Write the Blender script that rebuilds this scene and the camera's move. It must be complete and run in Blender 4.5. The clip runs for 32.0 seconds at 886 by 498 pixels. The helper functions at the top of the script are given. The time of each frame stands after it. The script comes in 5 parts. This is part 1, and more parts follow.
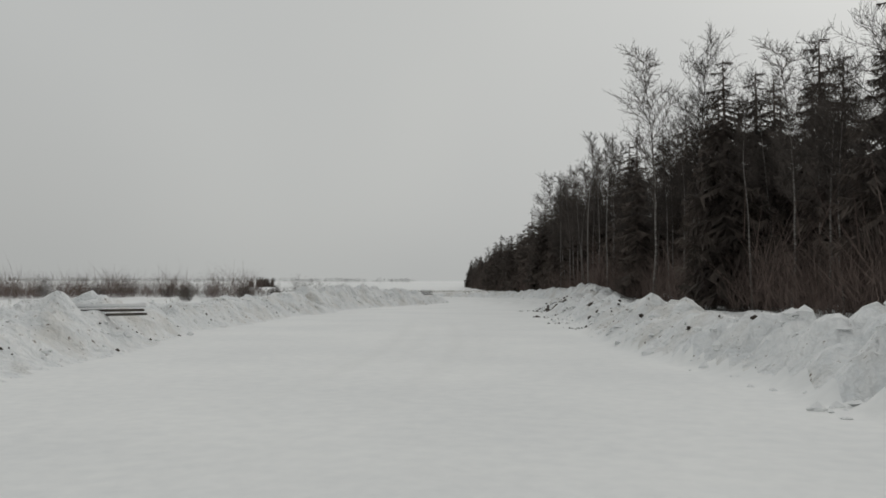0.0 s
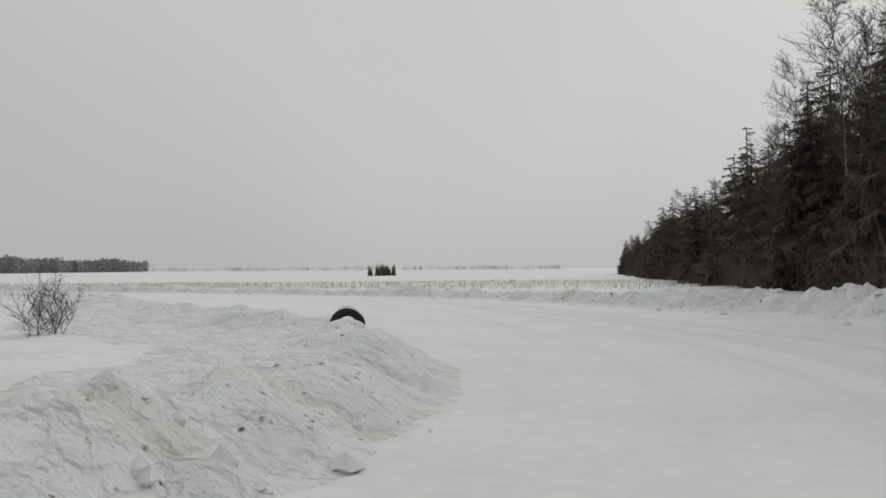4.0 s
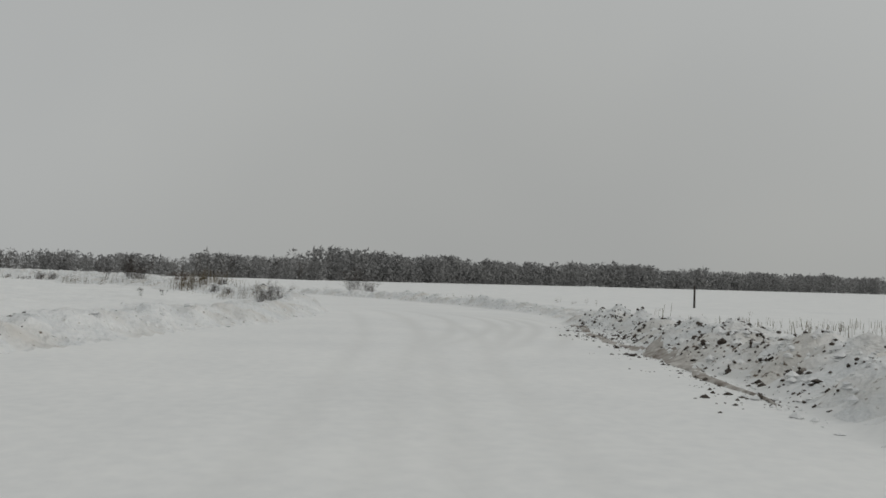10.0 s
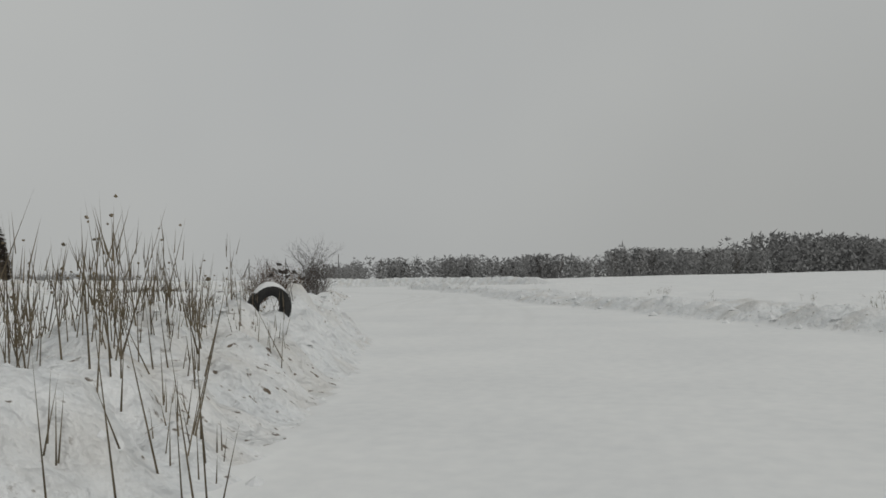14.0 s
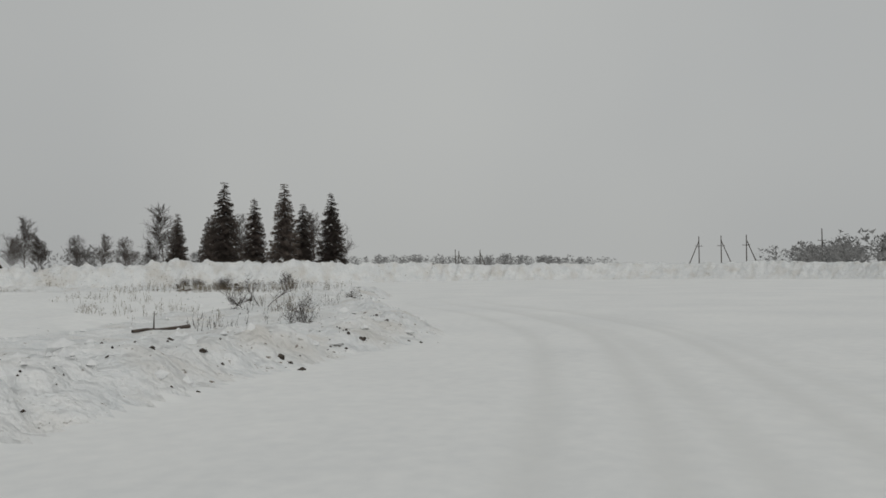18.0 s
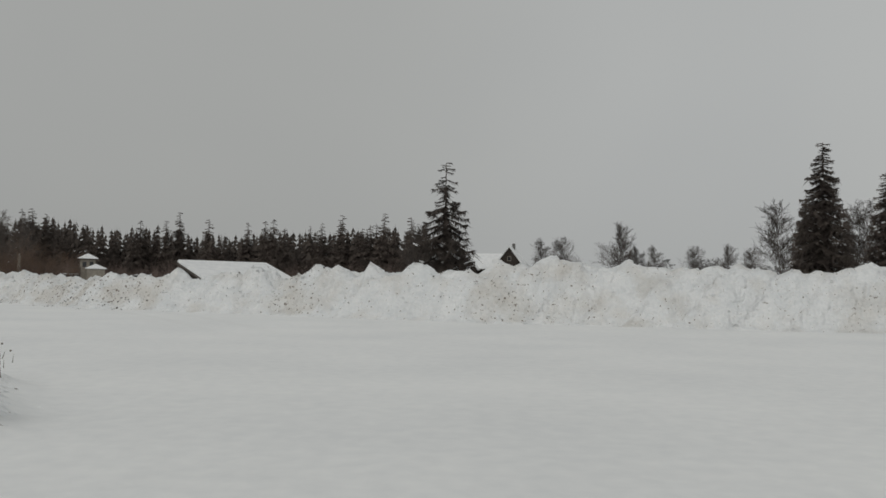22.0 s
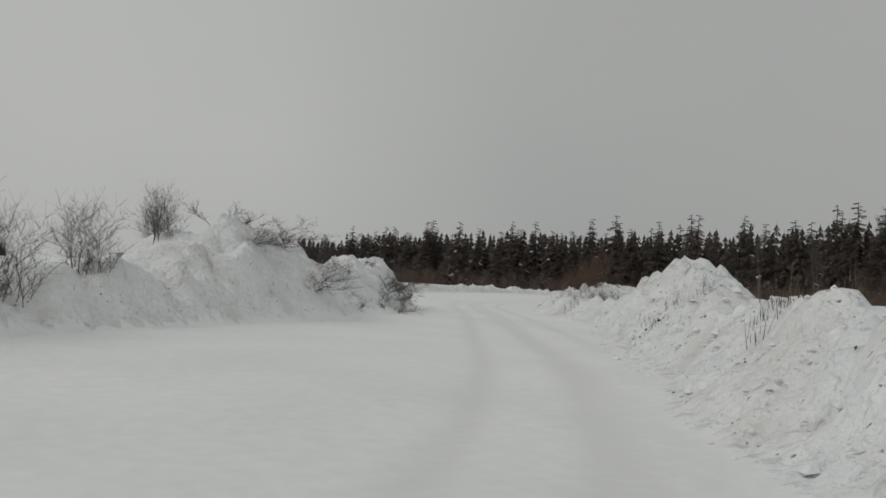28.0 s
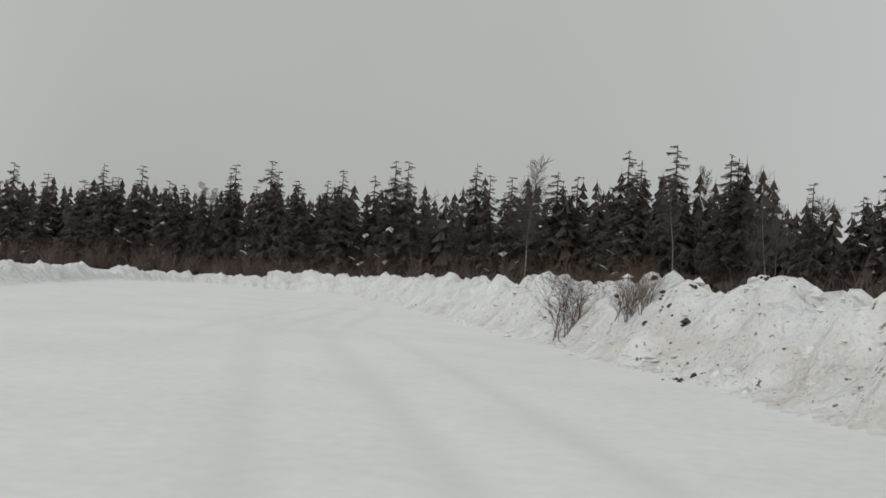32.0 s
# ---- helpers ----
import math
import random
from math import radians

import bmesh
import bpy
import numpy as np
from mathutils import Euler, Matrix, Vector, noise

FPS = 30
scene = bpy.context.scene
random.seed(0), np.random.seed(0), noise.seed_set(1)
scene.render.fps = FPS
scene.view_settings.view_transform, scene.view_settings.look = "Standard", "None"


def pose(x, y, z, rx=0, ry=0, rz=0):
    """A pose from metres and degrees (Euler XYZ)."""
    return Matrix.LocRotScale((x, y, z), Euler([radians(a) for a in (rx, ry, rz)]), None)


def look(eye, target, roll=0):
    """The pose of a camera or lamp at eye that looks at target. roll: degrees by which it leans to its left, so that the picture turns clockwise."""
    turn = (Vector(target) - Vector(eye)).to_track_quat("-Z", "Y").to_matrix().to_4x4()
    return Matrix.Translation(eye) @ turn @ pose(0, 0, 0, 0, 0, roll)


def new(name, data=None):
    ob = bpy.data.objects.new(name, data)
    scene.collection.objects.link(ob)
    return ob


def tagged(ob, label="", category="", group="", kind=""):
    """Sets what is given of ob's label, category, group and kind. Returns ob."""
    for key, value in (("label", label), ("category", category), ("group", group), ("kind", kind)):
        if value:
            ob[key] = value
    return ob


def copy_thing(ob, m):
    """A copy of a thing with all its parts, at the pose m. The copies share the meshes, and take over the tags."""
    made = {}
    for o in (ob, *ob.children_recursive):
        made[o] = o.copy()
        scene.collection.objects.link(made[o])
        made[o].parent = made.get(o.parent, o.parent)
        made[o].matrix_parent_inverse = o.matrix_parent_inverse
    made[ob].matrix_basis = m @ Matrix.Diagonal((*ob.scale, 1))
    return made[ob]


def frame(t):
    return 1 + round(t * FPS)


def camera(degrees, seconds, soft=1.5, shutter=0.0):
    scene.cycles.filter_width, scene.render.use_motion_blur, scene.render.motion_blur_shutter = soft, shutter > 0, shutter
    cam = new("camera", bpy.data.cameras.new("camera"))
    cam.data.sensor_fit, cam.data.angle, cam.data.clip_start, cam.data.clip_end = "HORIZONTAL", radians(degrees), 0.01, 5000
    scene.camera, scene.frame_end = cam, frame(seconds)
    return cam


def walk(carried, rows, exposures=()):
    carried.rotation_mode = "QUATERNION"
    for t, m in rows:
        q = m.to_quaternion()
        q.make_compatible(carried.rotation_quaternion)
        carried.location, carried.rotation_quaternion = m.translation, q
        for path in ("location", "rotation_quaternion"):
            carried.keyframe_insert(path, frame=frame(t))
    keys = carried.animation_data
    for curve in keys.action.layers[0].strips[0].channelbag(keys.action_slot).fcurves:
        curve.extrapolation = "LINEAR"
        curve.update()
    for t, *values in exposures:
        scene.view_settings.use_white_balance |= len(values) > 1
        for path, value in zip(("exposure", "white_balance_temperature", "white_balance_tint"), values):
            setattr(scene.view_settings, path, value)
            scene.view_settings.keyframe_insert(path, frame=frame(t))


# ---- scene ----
# The drive: seconds, x, y, heading (left of +y), pitch, roll (degrees); the eye stays 1.25 m over the road.
EYE = 1.25
DRIVE = [
    (0.0, 23.55, -4.71, 16.50, 2.49, 0.08),
    (0.5, 21.71, 1.98, 15.74, 1.95, -1.42),
    (1.0, 19.52, 9.01, 15.38, 2.56, -1.78),
    (1.5, 17.50, 16.35, 11.99, 2.12, -0.79),
    (2.0, 15.64, 24.29, 8.22, 1.48, -1.90),
    (2.5, 14.43, 31.77, 6.17, 1.44, -0.25),
    (3.0, 12.30, 38.90, 11.44, 1.43, 0.11),
    (3.5, 10.05, 45.75, 19.32, 1.49, 0.76),
    (4.0, 8.45, 52.98, 26.70, 1.70, 0.50),
    (4.5, 6.42, 60.20, 36.50, 1.90, 0.20),
    (5.0, 3.07, 66.93, 45.50, 1.95, 0.00),
    (5.5, -1.51, 72.87, 52.08, 1.99, -0.09),
    (6.0, -6.13, 78.65, 52.59, 1.50, 0.65),
    (6.5, -11.12, 84.20, 56.56, 1.84, -0.78),
    (7.0, -16.98, 88.86, 62.48, 2.18, -0.20),
    (7.5, -23.84, 91.94, 67.13, 2.39, -0.60),
    (8.0, -31.14, 94.46, 70.30, 2.70, -3.05),
    (8.5, -39.02, 96.60, 74.33, 2.62, -4.28),
    (9.0, -46.79, 98.89, 75.58, 2.55, -5.16),
    (9.5, -54.24, 101.05, 76.45, 1.79, -3.73),
    (10.0, -61.29, 102.74, 77.95, 2.38, -1.99),
    (10.5, -67.89, 104.18, 79.85, 2.48, -3.73),
    (11.0, -74.44, 105.29, 82.52, 1.42, -0.82),
    (11.5, -80.53, 106.20, 83.74, 2.03, 0.53),
    (12.0, -87.05, 106.73, 87.39, 2.47, 0.57),
    (12.5, -93.76, 107.20, 90.03, 1.71, 1.88),
    (13.0, -100.75, 107.41, 98.27, 2.89, 0.77),
    (13.5, -107.93, 106.29, 104.55, 1.90, 0.03),
    (14.0, -115.16, 104.26, 106.30, 1.99, 0.99),
    (14.5, -122.99, 101.82, 106.40, 2.71, -1.06),
    (15.0, -130.77, 99.26, 109.00, 2.21, -0.38),
    (15.5, -138.60, 96.55, 112.60, 2.01, -0.23),
    (16.0, -146.72, 93.79, 116.00, 1.82, -0.42),
    (16.5, -155.35, 91.12, 118.86, 1.36, -1.21),
    (17.0, -164.32, 88.53, 126.63, 1.06, -1.20),
    (17.5, -172.81, 86.03, 133.05, 0.48, -0.73),
    (18.0, -179.82, 82.80, 138.76, 1.29, 0.60),
    (18.5, -185.82, 78.12, 144.01, 1.58, 0.73),
    (19.0, -192.14, 72.42, 151.15, 1.79, -0.30),
    (19.5, -196.53, 66.03, 156.49, 2.28, 0.16),
    (20.0, -198.65, 60.81, 160.89, 1.32, -0.32),
    (20.5, -201.88, 57.14, 169.85, 2.04, -0.82),
    (21.0, -205.08, 53.81, 176.73, 1.97, -0.79),
    (21.5, -206.82, 50.10, 180.54, 2.36, -1.48),
    (22.0, -206.90, 45.74, 182.86, 2.36, -1.15),
    (22.5, -205.55, 40.72, 188.50, 1.98, -2.12),
    (23.0, -204.01, 35.81, 198.81, 2.50, -2.50),
    (23.5, -201.49, 30.59, 210.80, 2.64, -1.25),
    (24.0, -198.88, 25.10, 223.40, 2.23, -1.75),
    (24.5, -195.07, 19.84, 231.75, 2.40, -2.92),
    (25.0, -190.69, 15.32, 230.19, 2.12, -4.03),
    (25.5, -185.79, 11.19, 229.46, 3.11, -3.89),
    (26.0, -180.46, 7.09, 225.94, 2.37, -1.32),
    (26.5, -175.17, 2.70, 223.74, 2.17, -0.66),
    (27.0, -170.11, -2.15, 225.17, 2.21, -0.95),
    (27.5, -164.80, -7.15, 229.44, 2.53, -2.62),
    (28.0, -159.16, -12.45, 228.52, 2.14, -3.68),
    (28.5, -154.29, -17.33, 227.62, 2.53, -2.44),
    (29.0, -149.26, -21.81, 227.93, 3.16, -1.94),
    (29.5, -144.30, -26.30, 228.51, 1.96, -2.91),
    (30.0, -139.38, -31.01, 231.39, 0.92, -1.13),
    (30.5, -134.11, -35.92, 233.00, -0.54, -2.84),
    (31.0, -128.16, -40.91, 224.16, 2.27, -3.56),
    (31.5, -122.12, -46.23, 212.72, 3.41, -1.66),
    (32.0, -116.72, -52.42, 200.69, 2.47, -4.00),
]
cam = camera(55.0, 32.0, soft=1.6)
walk(cam, [(t, pose(x, y, EYE, 90 + p, 0, a) @ pose(0, 0, 0, 0, 0, -r)) for t, x, y, a, p, r in DRIVE],
     exposures=[(0, 0.04), (2, 0.05), (2.6, 0.15), (3, 0.26), (3.6, 0.24), (6, -0.07), (31, -0.07), (31.6, 0.12), (32, 0.22)])

# ---- overcast sky and a weak, wide sun ----
SUN_HIGH, SUN_TURN = 38, 20
world = bpy.data.worlds.new("overcast")
scene.world = world
world.use_nodes = True
wn, wl = world.node_tree.nodes, world.node_tree.links
wn.clear()
w_out, w_bg = wn.new("ShaderNodeOutputWorld"), wn.new("ShaderNodeBackground")
w_sky = wn.new("ShaderNodeTexSky")
w_sky.sky_type, w_sky.sun_disc = "NISHITA", False
w_sky.sun_elevation, w_sky.sun_rotation = radians(SUN_HIGH), radians(SUN_TURN)
w_sky.dust_density, w_sky.air_density = 6.0, 1.5
w_grey = wn.new("ShaderNodeHueSaturation")
w_grey.inputs["Saturation"].default_value = 0.12
w_tex, w_noise = wn.new("ShaderNodeTexCoord"), wn.new("ShaderNodeTexNoise")
w_noise.inputs["Scale"].default_value, w_noise.inputs["Detail"].default_value = 1.3, 3.0
w_ramp = wn.new("ShaderNodeValToRGB")
w_ramp.color_ramp.elements[0].position, w_ramp.color_ramp.elements[1].position = 0.3, 0.72
w_ramp.color_ramp.elements[0].color = (4.22, 4.34, 4.33, 1)
w_ramp.color_ramp.elements[1].color = (4.95, 5.03, 4.86, 1)


def cloud_bank(turn, high, wide, depth, flat, into):
    """A darker (depth over 0) or brighter stretch of cloud: its bearing left of +y, height and half width in degrees."""
    mp, nrm, dot, rng_, mul = (wn.new(k) for k in ("ShaderNodeMapping", "ShaderNodeVectorMath", "ShaderNodeVectorMath", "ShaderNodeMapRange", "ShaderNodeVectorMath"))
    mp.inputs["Scale"].default_value = (1, 1, flat)
    nrm.operation, dot.operation, mul.operation, rng_.interpolation_type = "NORMALIZE", "DOT_PRODUCT", "SCALE", "SMOOTHSTEP"
    way = Vector((-math.sin(radians(turn)), math.cos(radians(turn)), flat * math.tan(radians(high)))).normalized()
    dot.inputs[1].default_value = way
    rng_.inputs["From Min"].default_value, rng_.inputs["From Max"].default_value = math.cos(radians(wide)), 1.0
    rng_.inputs["To Min"].default_value, rng_.inputs["To Max"].default_value = 1.0, 1.0 - depth
    wl.new(w_tex.outputs["Generated"], mp.inputs["Vector"]), wl.new(mp.outputs["Vector"], nrm.inputs[0])
    wl.new(nrm.outputs["Vector"], dot.inputs[0]), wl.new(dot.outputs["Value"], rng_.inputs["Value"])
    wl.new(into, mul.inputs[0]), wl.new(rng_.outputs["Result"], mul.inputs["Scale"])
    return mul.outputs["Vector"]


w_cloud = w_ramp.outputs["Color"]
for bank in ((206, 14, 36, 0.19, 1.0), (66, 3, 38, 0.12, 2.6), (130, 12, 40, -0.06, 1.0), (45, 30, 34, -0.05, 1.0)):
    w_cloud = cloud_bank(*bank, w_cloud)
w_mix = wn.new("ShaderNodeMix")
w_mix.data_type = "RGBA"
w_mix.inputs["Factor"].default_value = 0.9
wl.new(w_tex.outputs["Generated"], w_noise.inputs["Vector"])
wl.new(w_noise.outputs["Fac"], w_ramp.inputs["Fac"])
wl.new(w_sky.outputs["Color"], w_grey.inputs["Color"])
wl.new(w_grey.outputs["Color"], w_mix.inputs["A"])
wl.new(w_cloud, w_mix.inputs["B"])
wl.new(w_mix.outputs["Result"], w_bg.inputs["Color"])
w_bg.inputs["Strength"].default_value = 0.1
wl.new(w_bg.outputs["Background"], w_out.inputs["Surface"])
sun = new("sun", bpy.data.lights.new("sun", "SUN"))
sun.data.energy, sun.data.angle, sun.data.color = 0.42, radians(25), (1.0, 0.97, 0.92)
sun.matrix_world = look((0, 0, 60), (0 - 60 * math.sin(radians(SUN_TURN)) / math.tan(radians(SUN_HIGH)),
                                     0 - 60 * math.cos(radians(SUN_TURN)) / math.tan(radians(SUN_HIGH)), 0))


# ---- materials ----
def material(name, dark, light, scale=4.0, rough=0.8, bump=0.3, fine=0.0, metal=0.0, spec=0.3, stretch=None, vary=0.0, transl=0.0):
    """Two tones blended by coarse and fine noise, with bump."""
    m = bpy.data.materials.new(name)
    m.use_nodes = True
    n, l = m.node_tree.nodes, m.node_tree.links
    b = n["Principled BSDF"]
    b.inputs["Roughness"].default_value, b.inputs["Metallic"].default_value = rough, metal
    b.inputs["Specular IOR Level"].default_value = spec
    tex = n.new("ShaderNodeTexCoord")
    vec = tex.outputs["Object"]
    if stretch:
        mp = n.new("ShaderNodeMapping")
        mp.inputs["Scale"].default_value = stretch
        l.new(vec, mp.inputs["Vector"])
        vec = mp.outputs["Vector"]
    a, c = n.new("ShaderNodeTexNoise"), n.new("ShaderNodeTexNoise")
    a.inputs["Scale"].default_value, a.inputs["Detail"].default_value = scale, 4
    c.inputs["Scale"].default_value, c.inputs["Detail"].default_value = fine or scale * 9, 3
    l.new(vec, a.inputs["Vector"]), l.new(vec, c.inputs["Vector"])
    mul = n.new("ShaderNodeMath")
    mul.operation = "MULTIPLY_ADD"
    mul.inputs[1].default_value, mul.inputs[2].default_value = 0.45, 0.0
    l.new(c.outputs["Fac"], mul.inputs[0])
    add = n.new("ShaderNodeMath")
    add.operation = "MULTIPLY_ADD"
    add.inputs[1].default_value = 0.55
    l.new(a.outputs["Fac"], add.inputs[0]), l.new(mul.outputs[0], add.inputs[2])
    ramp = n.new("ShaderNodeValToRGB")
    ramp.color_ramp.elements[0].position, ramp.color_ramp.elements[1].position = 0.36, 0.64
    ramp.color_ramp.elements[0].color, ramp.color_ramp.elements[1].color = (*dark, 1), (*light, 1)
    l.new(add.outputs[0], ramp.inputs["Fac"])
    col = ramp.outputs["Color"]
    if vary:
        info, hsv, rng = n.new("ShaderNodeObjectInfo"), n.new("ShaderNodeHueSaturation"), n.new("ShaderNodeMapRange")
        rng.inputs["To Min"].default_value, rng.inputs["To Max"].default_value = 1 - vary, 1 + vary
        l.new(info.outputs["Random"], rng.inputs["Value"])
        l.new(rng.outputs["Result"], hsv.inputs["Value"]), l.new(col, hsv.inputs["Color"])
        col = hsv.outputs["Color"]
    l.new(col, b.inputs["Base Color"])
    if bump:
        bp = n.new("ShaderNodeBump")
        bp.inputs["Strength"].default_value, bp.inputs["Distance"].default_value = bump, 0.05
        l.new(add.outputs[0], bp.inputs["Height"]), l.new(bp.outputs["Normal"], b.inputs["Normal"])
    return m


SNOW = material("snow", (0.79, 0.80, 0.80), (0.88, 0.885, 0.875), 0.35, 0.7, 0.28, 5.0, spec=0.15)


def packed_tracks(m):
    """Where wheels have pressed the snow it is a little greyer and smoother."""
    n, l = m.node_tree.nodes, m.node_tree.links
    b = n["Principled BSDF"]
    att, mix = n.new("ShaderNodeAttribute"), n.new("ShaderNodeMix")
    att.attribute_name, mix.data_type = "packed", "RGBA"
    mix.inputs["B"].default_value = (0.735, 0.74, 0.73, 1)
    l.new(b.inputs["Base Color"].links[0].from_socket, mix.inputs["A"])
    l.new(att.outputs["Fac"], mix.inputs["Factor"]), l.new(mix.outputs["Result"], b.inputs["Base Color"])


packed_tracks(SNOW)


def ploughed_snow():
    """Broken snow with pits between the lumps and flecks of earth."""
    m = material("ploughed_snow", (0.745, 0.765, 0.775), (0.877, 0.882, 0.877), 1.3, 0.75, 0.0, 9.0, spec=0.15)
    n, l = m.node_tree.nodes, m.node_tree.links
    b = n["Principled BSDF"]
    vec = next(q for q in n if q.bl_idname == "ShaderNodeTexCoord").outputs["Object"]
    big, cell, small, dirt = n.new("ShaderNodeTexNoise"), n.new("ShaderNodeTexVoronoi"), n.new("ShaderNodeTexNoise"), n.new("ShaderNodeTexNoise")
    for node, scale, detail in ((big, 1.6, 4), (small, 8.0, 3), (dirt, 9.0, 7)):
        node.inputs["Scale"].default_value, node.inputs["Detail"].default_value = scale, detail
        l.new(vec, node.inputs["Vector"])
    warp = n.new("ShaderNodeMix")
    warp.data_type = "RGBA"
    warp.inputs["Factor"].default_value = 0.12
    l.new(vec, warp.inputs["A"]), l.new(big.outputs["Color"], warp.inputs["B"])
    cell.inputs["Scale"].default_value = 2.8
    l.new(warp.outputs["Result"], cell.inputs["Vector"])
    h1, h2 = n.new("ShaderNodeMath"), n.new("ShaderNodeMath")
    h1.operation = h2.operation = "MULTIPLY_ADD"
    h1.inputs[1].default_value, h2.inputs[1].default_value = -0.55, 0.5
    l.new(cell.outputs["Distance"], h1.inputs[0]), l.new(big.outputs["Fac"], h1.inputs[2])
    l.new(small.outputs["Fac"], h2.inputs[0]), l.new(h1.outputs[0], h2.inputs[2])
    bp = n.new("ShaderNodeBump")
    bp.inputs["Strength"].default_value, bp.inputs["Distance"].default_value = 0.85, 0.22
    l.new(h2.outputs[0], bp.inputs["Height"]), l.new(bp.outputs["Normal"], b.inputs["Normal"])
    fleck, mix = n.new("ShaderNodeMapRange"), n.new("ShaderNodeMix")
    fleck.inputs["From Min"].default_value, fleck.inputs["From Max"].default_value = 0.66, 0.74
    mix.data_type = "RGBA"
    mix.inputs["B"].default_value = (0.17, 0.135, 0.105, 1)
    att, soiled = n.new("ShaderNodeAttribute"), n.new("ShaderNodeMath")
    att.attribute_name, soiled.operation = "packed", "MULTIPLY_ADD"
    soiled.inputs[1].default_value = 0.105
    l.new(att.outputs["Fac"], soiled.inputs[0]), l.new(dirt.outputs["Fac"], soiled.inputs[2])
    l.new(soiled.outputs[0], fleck.inputs["Value"]), l.new(fleck.outputs["Result"], mix.inputs["Factor"])
    stain, tone, mix2 = n.new("ShaderNodeTexNoise"), n.new("ShaderNodeMapRange"), n.new("ShaderNodeMix")
    stain.inputs["Scale"].default_value, stain.inputs["Detail"].default_value = 0.9, 6
    tone.inputs["From Min"].default_value, tone.inputs["From Max"].default_value, tone.inputs["To Max"].default_value = 0.5, 0.75, 0.55
    mix2.data_type = "RGBA"
    mix2.inputs["B"].default_value = (0.6, 0.56, 0.5, 1)
    beige = n.new("ShaderNodeMath")
    beige.operation = "MULTIPLY_ADD"
    beige.inputs[1].default_value = 0.2
    l.new(att.outputs["Fac"], beige.inputs[0]), l.new(stain.outputs["Fac"], beige.inputs[2])
    l.new(vec, stain.inputs["Vector"]), l.new(beige.outputs[0], tone.inputs["Value"]), l.new(tone.outputs["Result"], mix2.inputs["Factor"])
    l.new(b.inputs["Base Color"].links[0].from_socket, mix2.inputs["A"]), l.new(mix2.outputs["Result"], b.inputs["Base Color"])
    old = b.inputs["Base Color"].links[0].from_socket
    l.new(old, mix.inputs["A"]), l.new(mix.outputs["Result"], b.inputs["Base Color"])
    return m


PLOUGHED = ploughed_snow()
SNOW_LUMP = material("snow_lump", (0.74, 0.75, 0.76), (0.87, 0.875, 0.87), 2.0, 0.75, 0.5, spec=0.15)
NEEDLES = material("needles", (0.064, 0.053, 0.046), (0.14, 0.115, 0.098), 1.2, 0.85, 0.2, 14.0, vary=0.35)
BARK = material("bark", (0.058, 0.046, 0.039), (0.135, 0.108, 0.092), 2.0, 0.9, 0.6, stretch=(6, 6, 1))
BIRCH = material("birch_bark", (0.075, 0.065, 0.06), (0.31, 0.29, 0.272), 3.0, 0.8, 0.3, 9.0, stretch=(1, 1, 5))
BRUSH = material("underbrush", (0.108, 0.082, 0.072), (0.215, 0.163, 0.142), 0.6, 0.9, 0.0)
TWIG = material("twigs", (0.05, 0.042, 0.037), (0.11, 0.094, 0.084), 1.0, 0.85, 0.2, vary=0.25)
DIRT = material("dirty_snow", (0.16, 0.13, 0.105), (0.6, 0.58, 0.55), 0.9, 0.85, 0.6, 6.0)
# twig colour of the far woods, paled to grey: distance haze mixed into it
HAZED_TWIG = material("hazed_twigs", (0.235, 0.235, 0.235), (0.32, 0.318, 0.314), 0.05, 0.9, 0.0, vary=0.1)
REDTWIG = material("willow_twigs", (0.075, 0.05, 0.038), (0.15, 0.1, 0.07), 1.0, 0.8, 0.2, vary=0.25)
STRAW = material("dry_stalks", (0.11, 0.09, 0.06), (0.26, 0.215, 0.15), 1.5, 0.85, 0.2)
SOIL = material("frozen_soil", (0.03, 0.024, 0.02), (0.115, 0.096, 0.08), 5.0, 0.9, 0.8)
WOOD = material("grey_wood", (0.05, 0.044, 0.038), (0.13, 0.115, 0.1), 2.0, 0.85, 0.5, stretch=(1, 1, 8))
DARKWOOD = material("dark_log_wall", (0.025, 0.02, 0.017), (0.06, 0.048, 0.04), 2.0, 0.85, 0.5, stretch=(1, 1, 7))
PLASTER = material("beige_render", (0.2, 0.18, 0.15), (0.3, 0.275, 0.235), 1.5, 0.9, 0.3)
RUBBER = material("rubber", (0.012, 0.012, 0.012), (0.035, 0.034, 0.033), 6.0, 0.75, 0.4)
CONCRETE = material("concrete", (0.1, 0.098, 0.092), (0.19, 0.185, 0.175), 3.0, 0.9, 0.5)
GLASS_DARK = material("dark_pane", (0.012, 0.014, 0.016), (0.02, 0.022, 0.025), 1.0, 0.12, 0.0, spec=0.6)
CARPAINT = material("car_paint", (0.02, 0.022, 0.026), (0.035, 0.037, 0.04), 1.0, 0.3, 0.0, spec=0.5)
METAL = material("galvanised", (0.2, 0.2, 0.2), (0.34, 0.34, 0.33), 4.0, 0.5, 0.2, metal=0.6)


# ---- mesh helpers ----
def soup(verts, faces, name, mat, smooth=False):
    me = bpy.data.meshes.new(name)
    me.from_pydata([tuple(v) for v in verts], [], [tuple(f) for f in faces])
    me.materials.append(mat)
    if smooth:
        me.polygons.foreach_set("use_smooth", [True] * len(me.polygons))
    me.update()
    return me


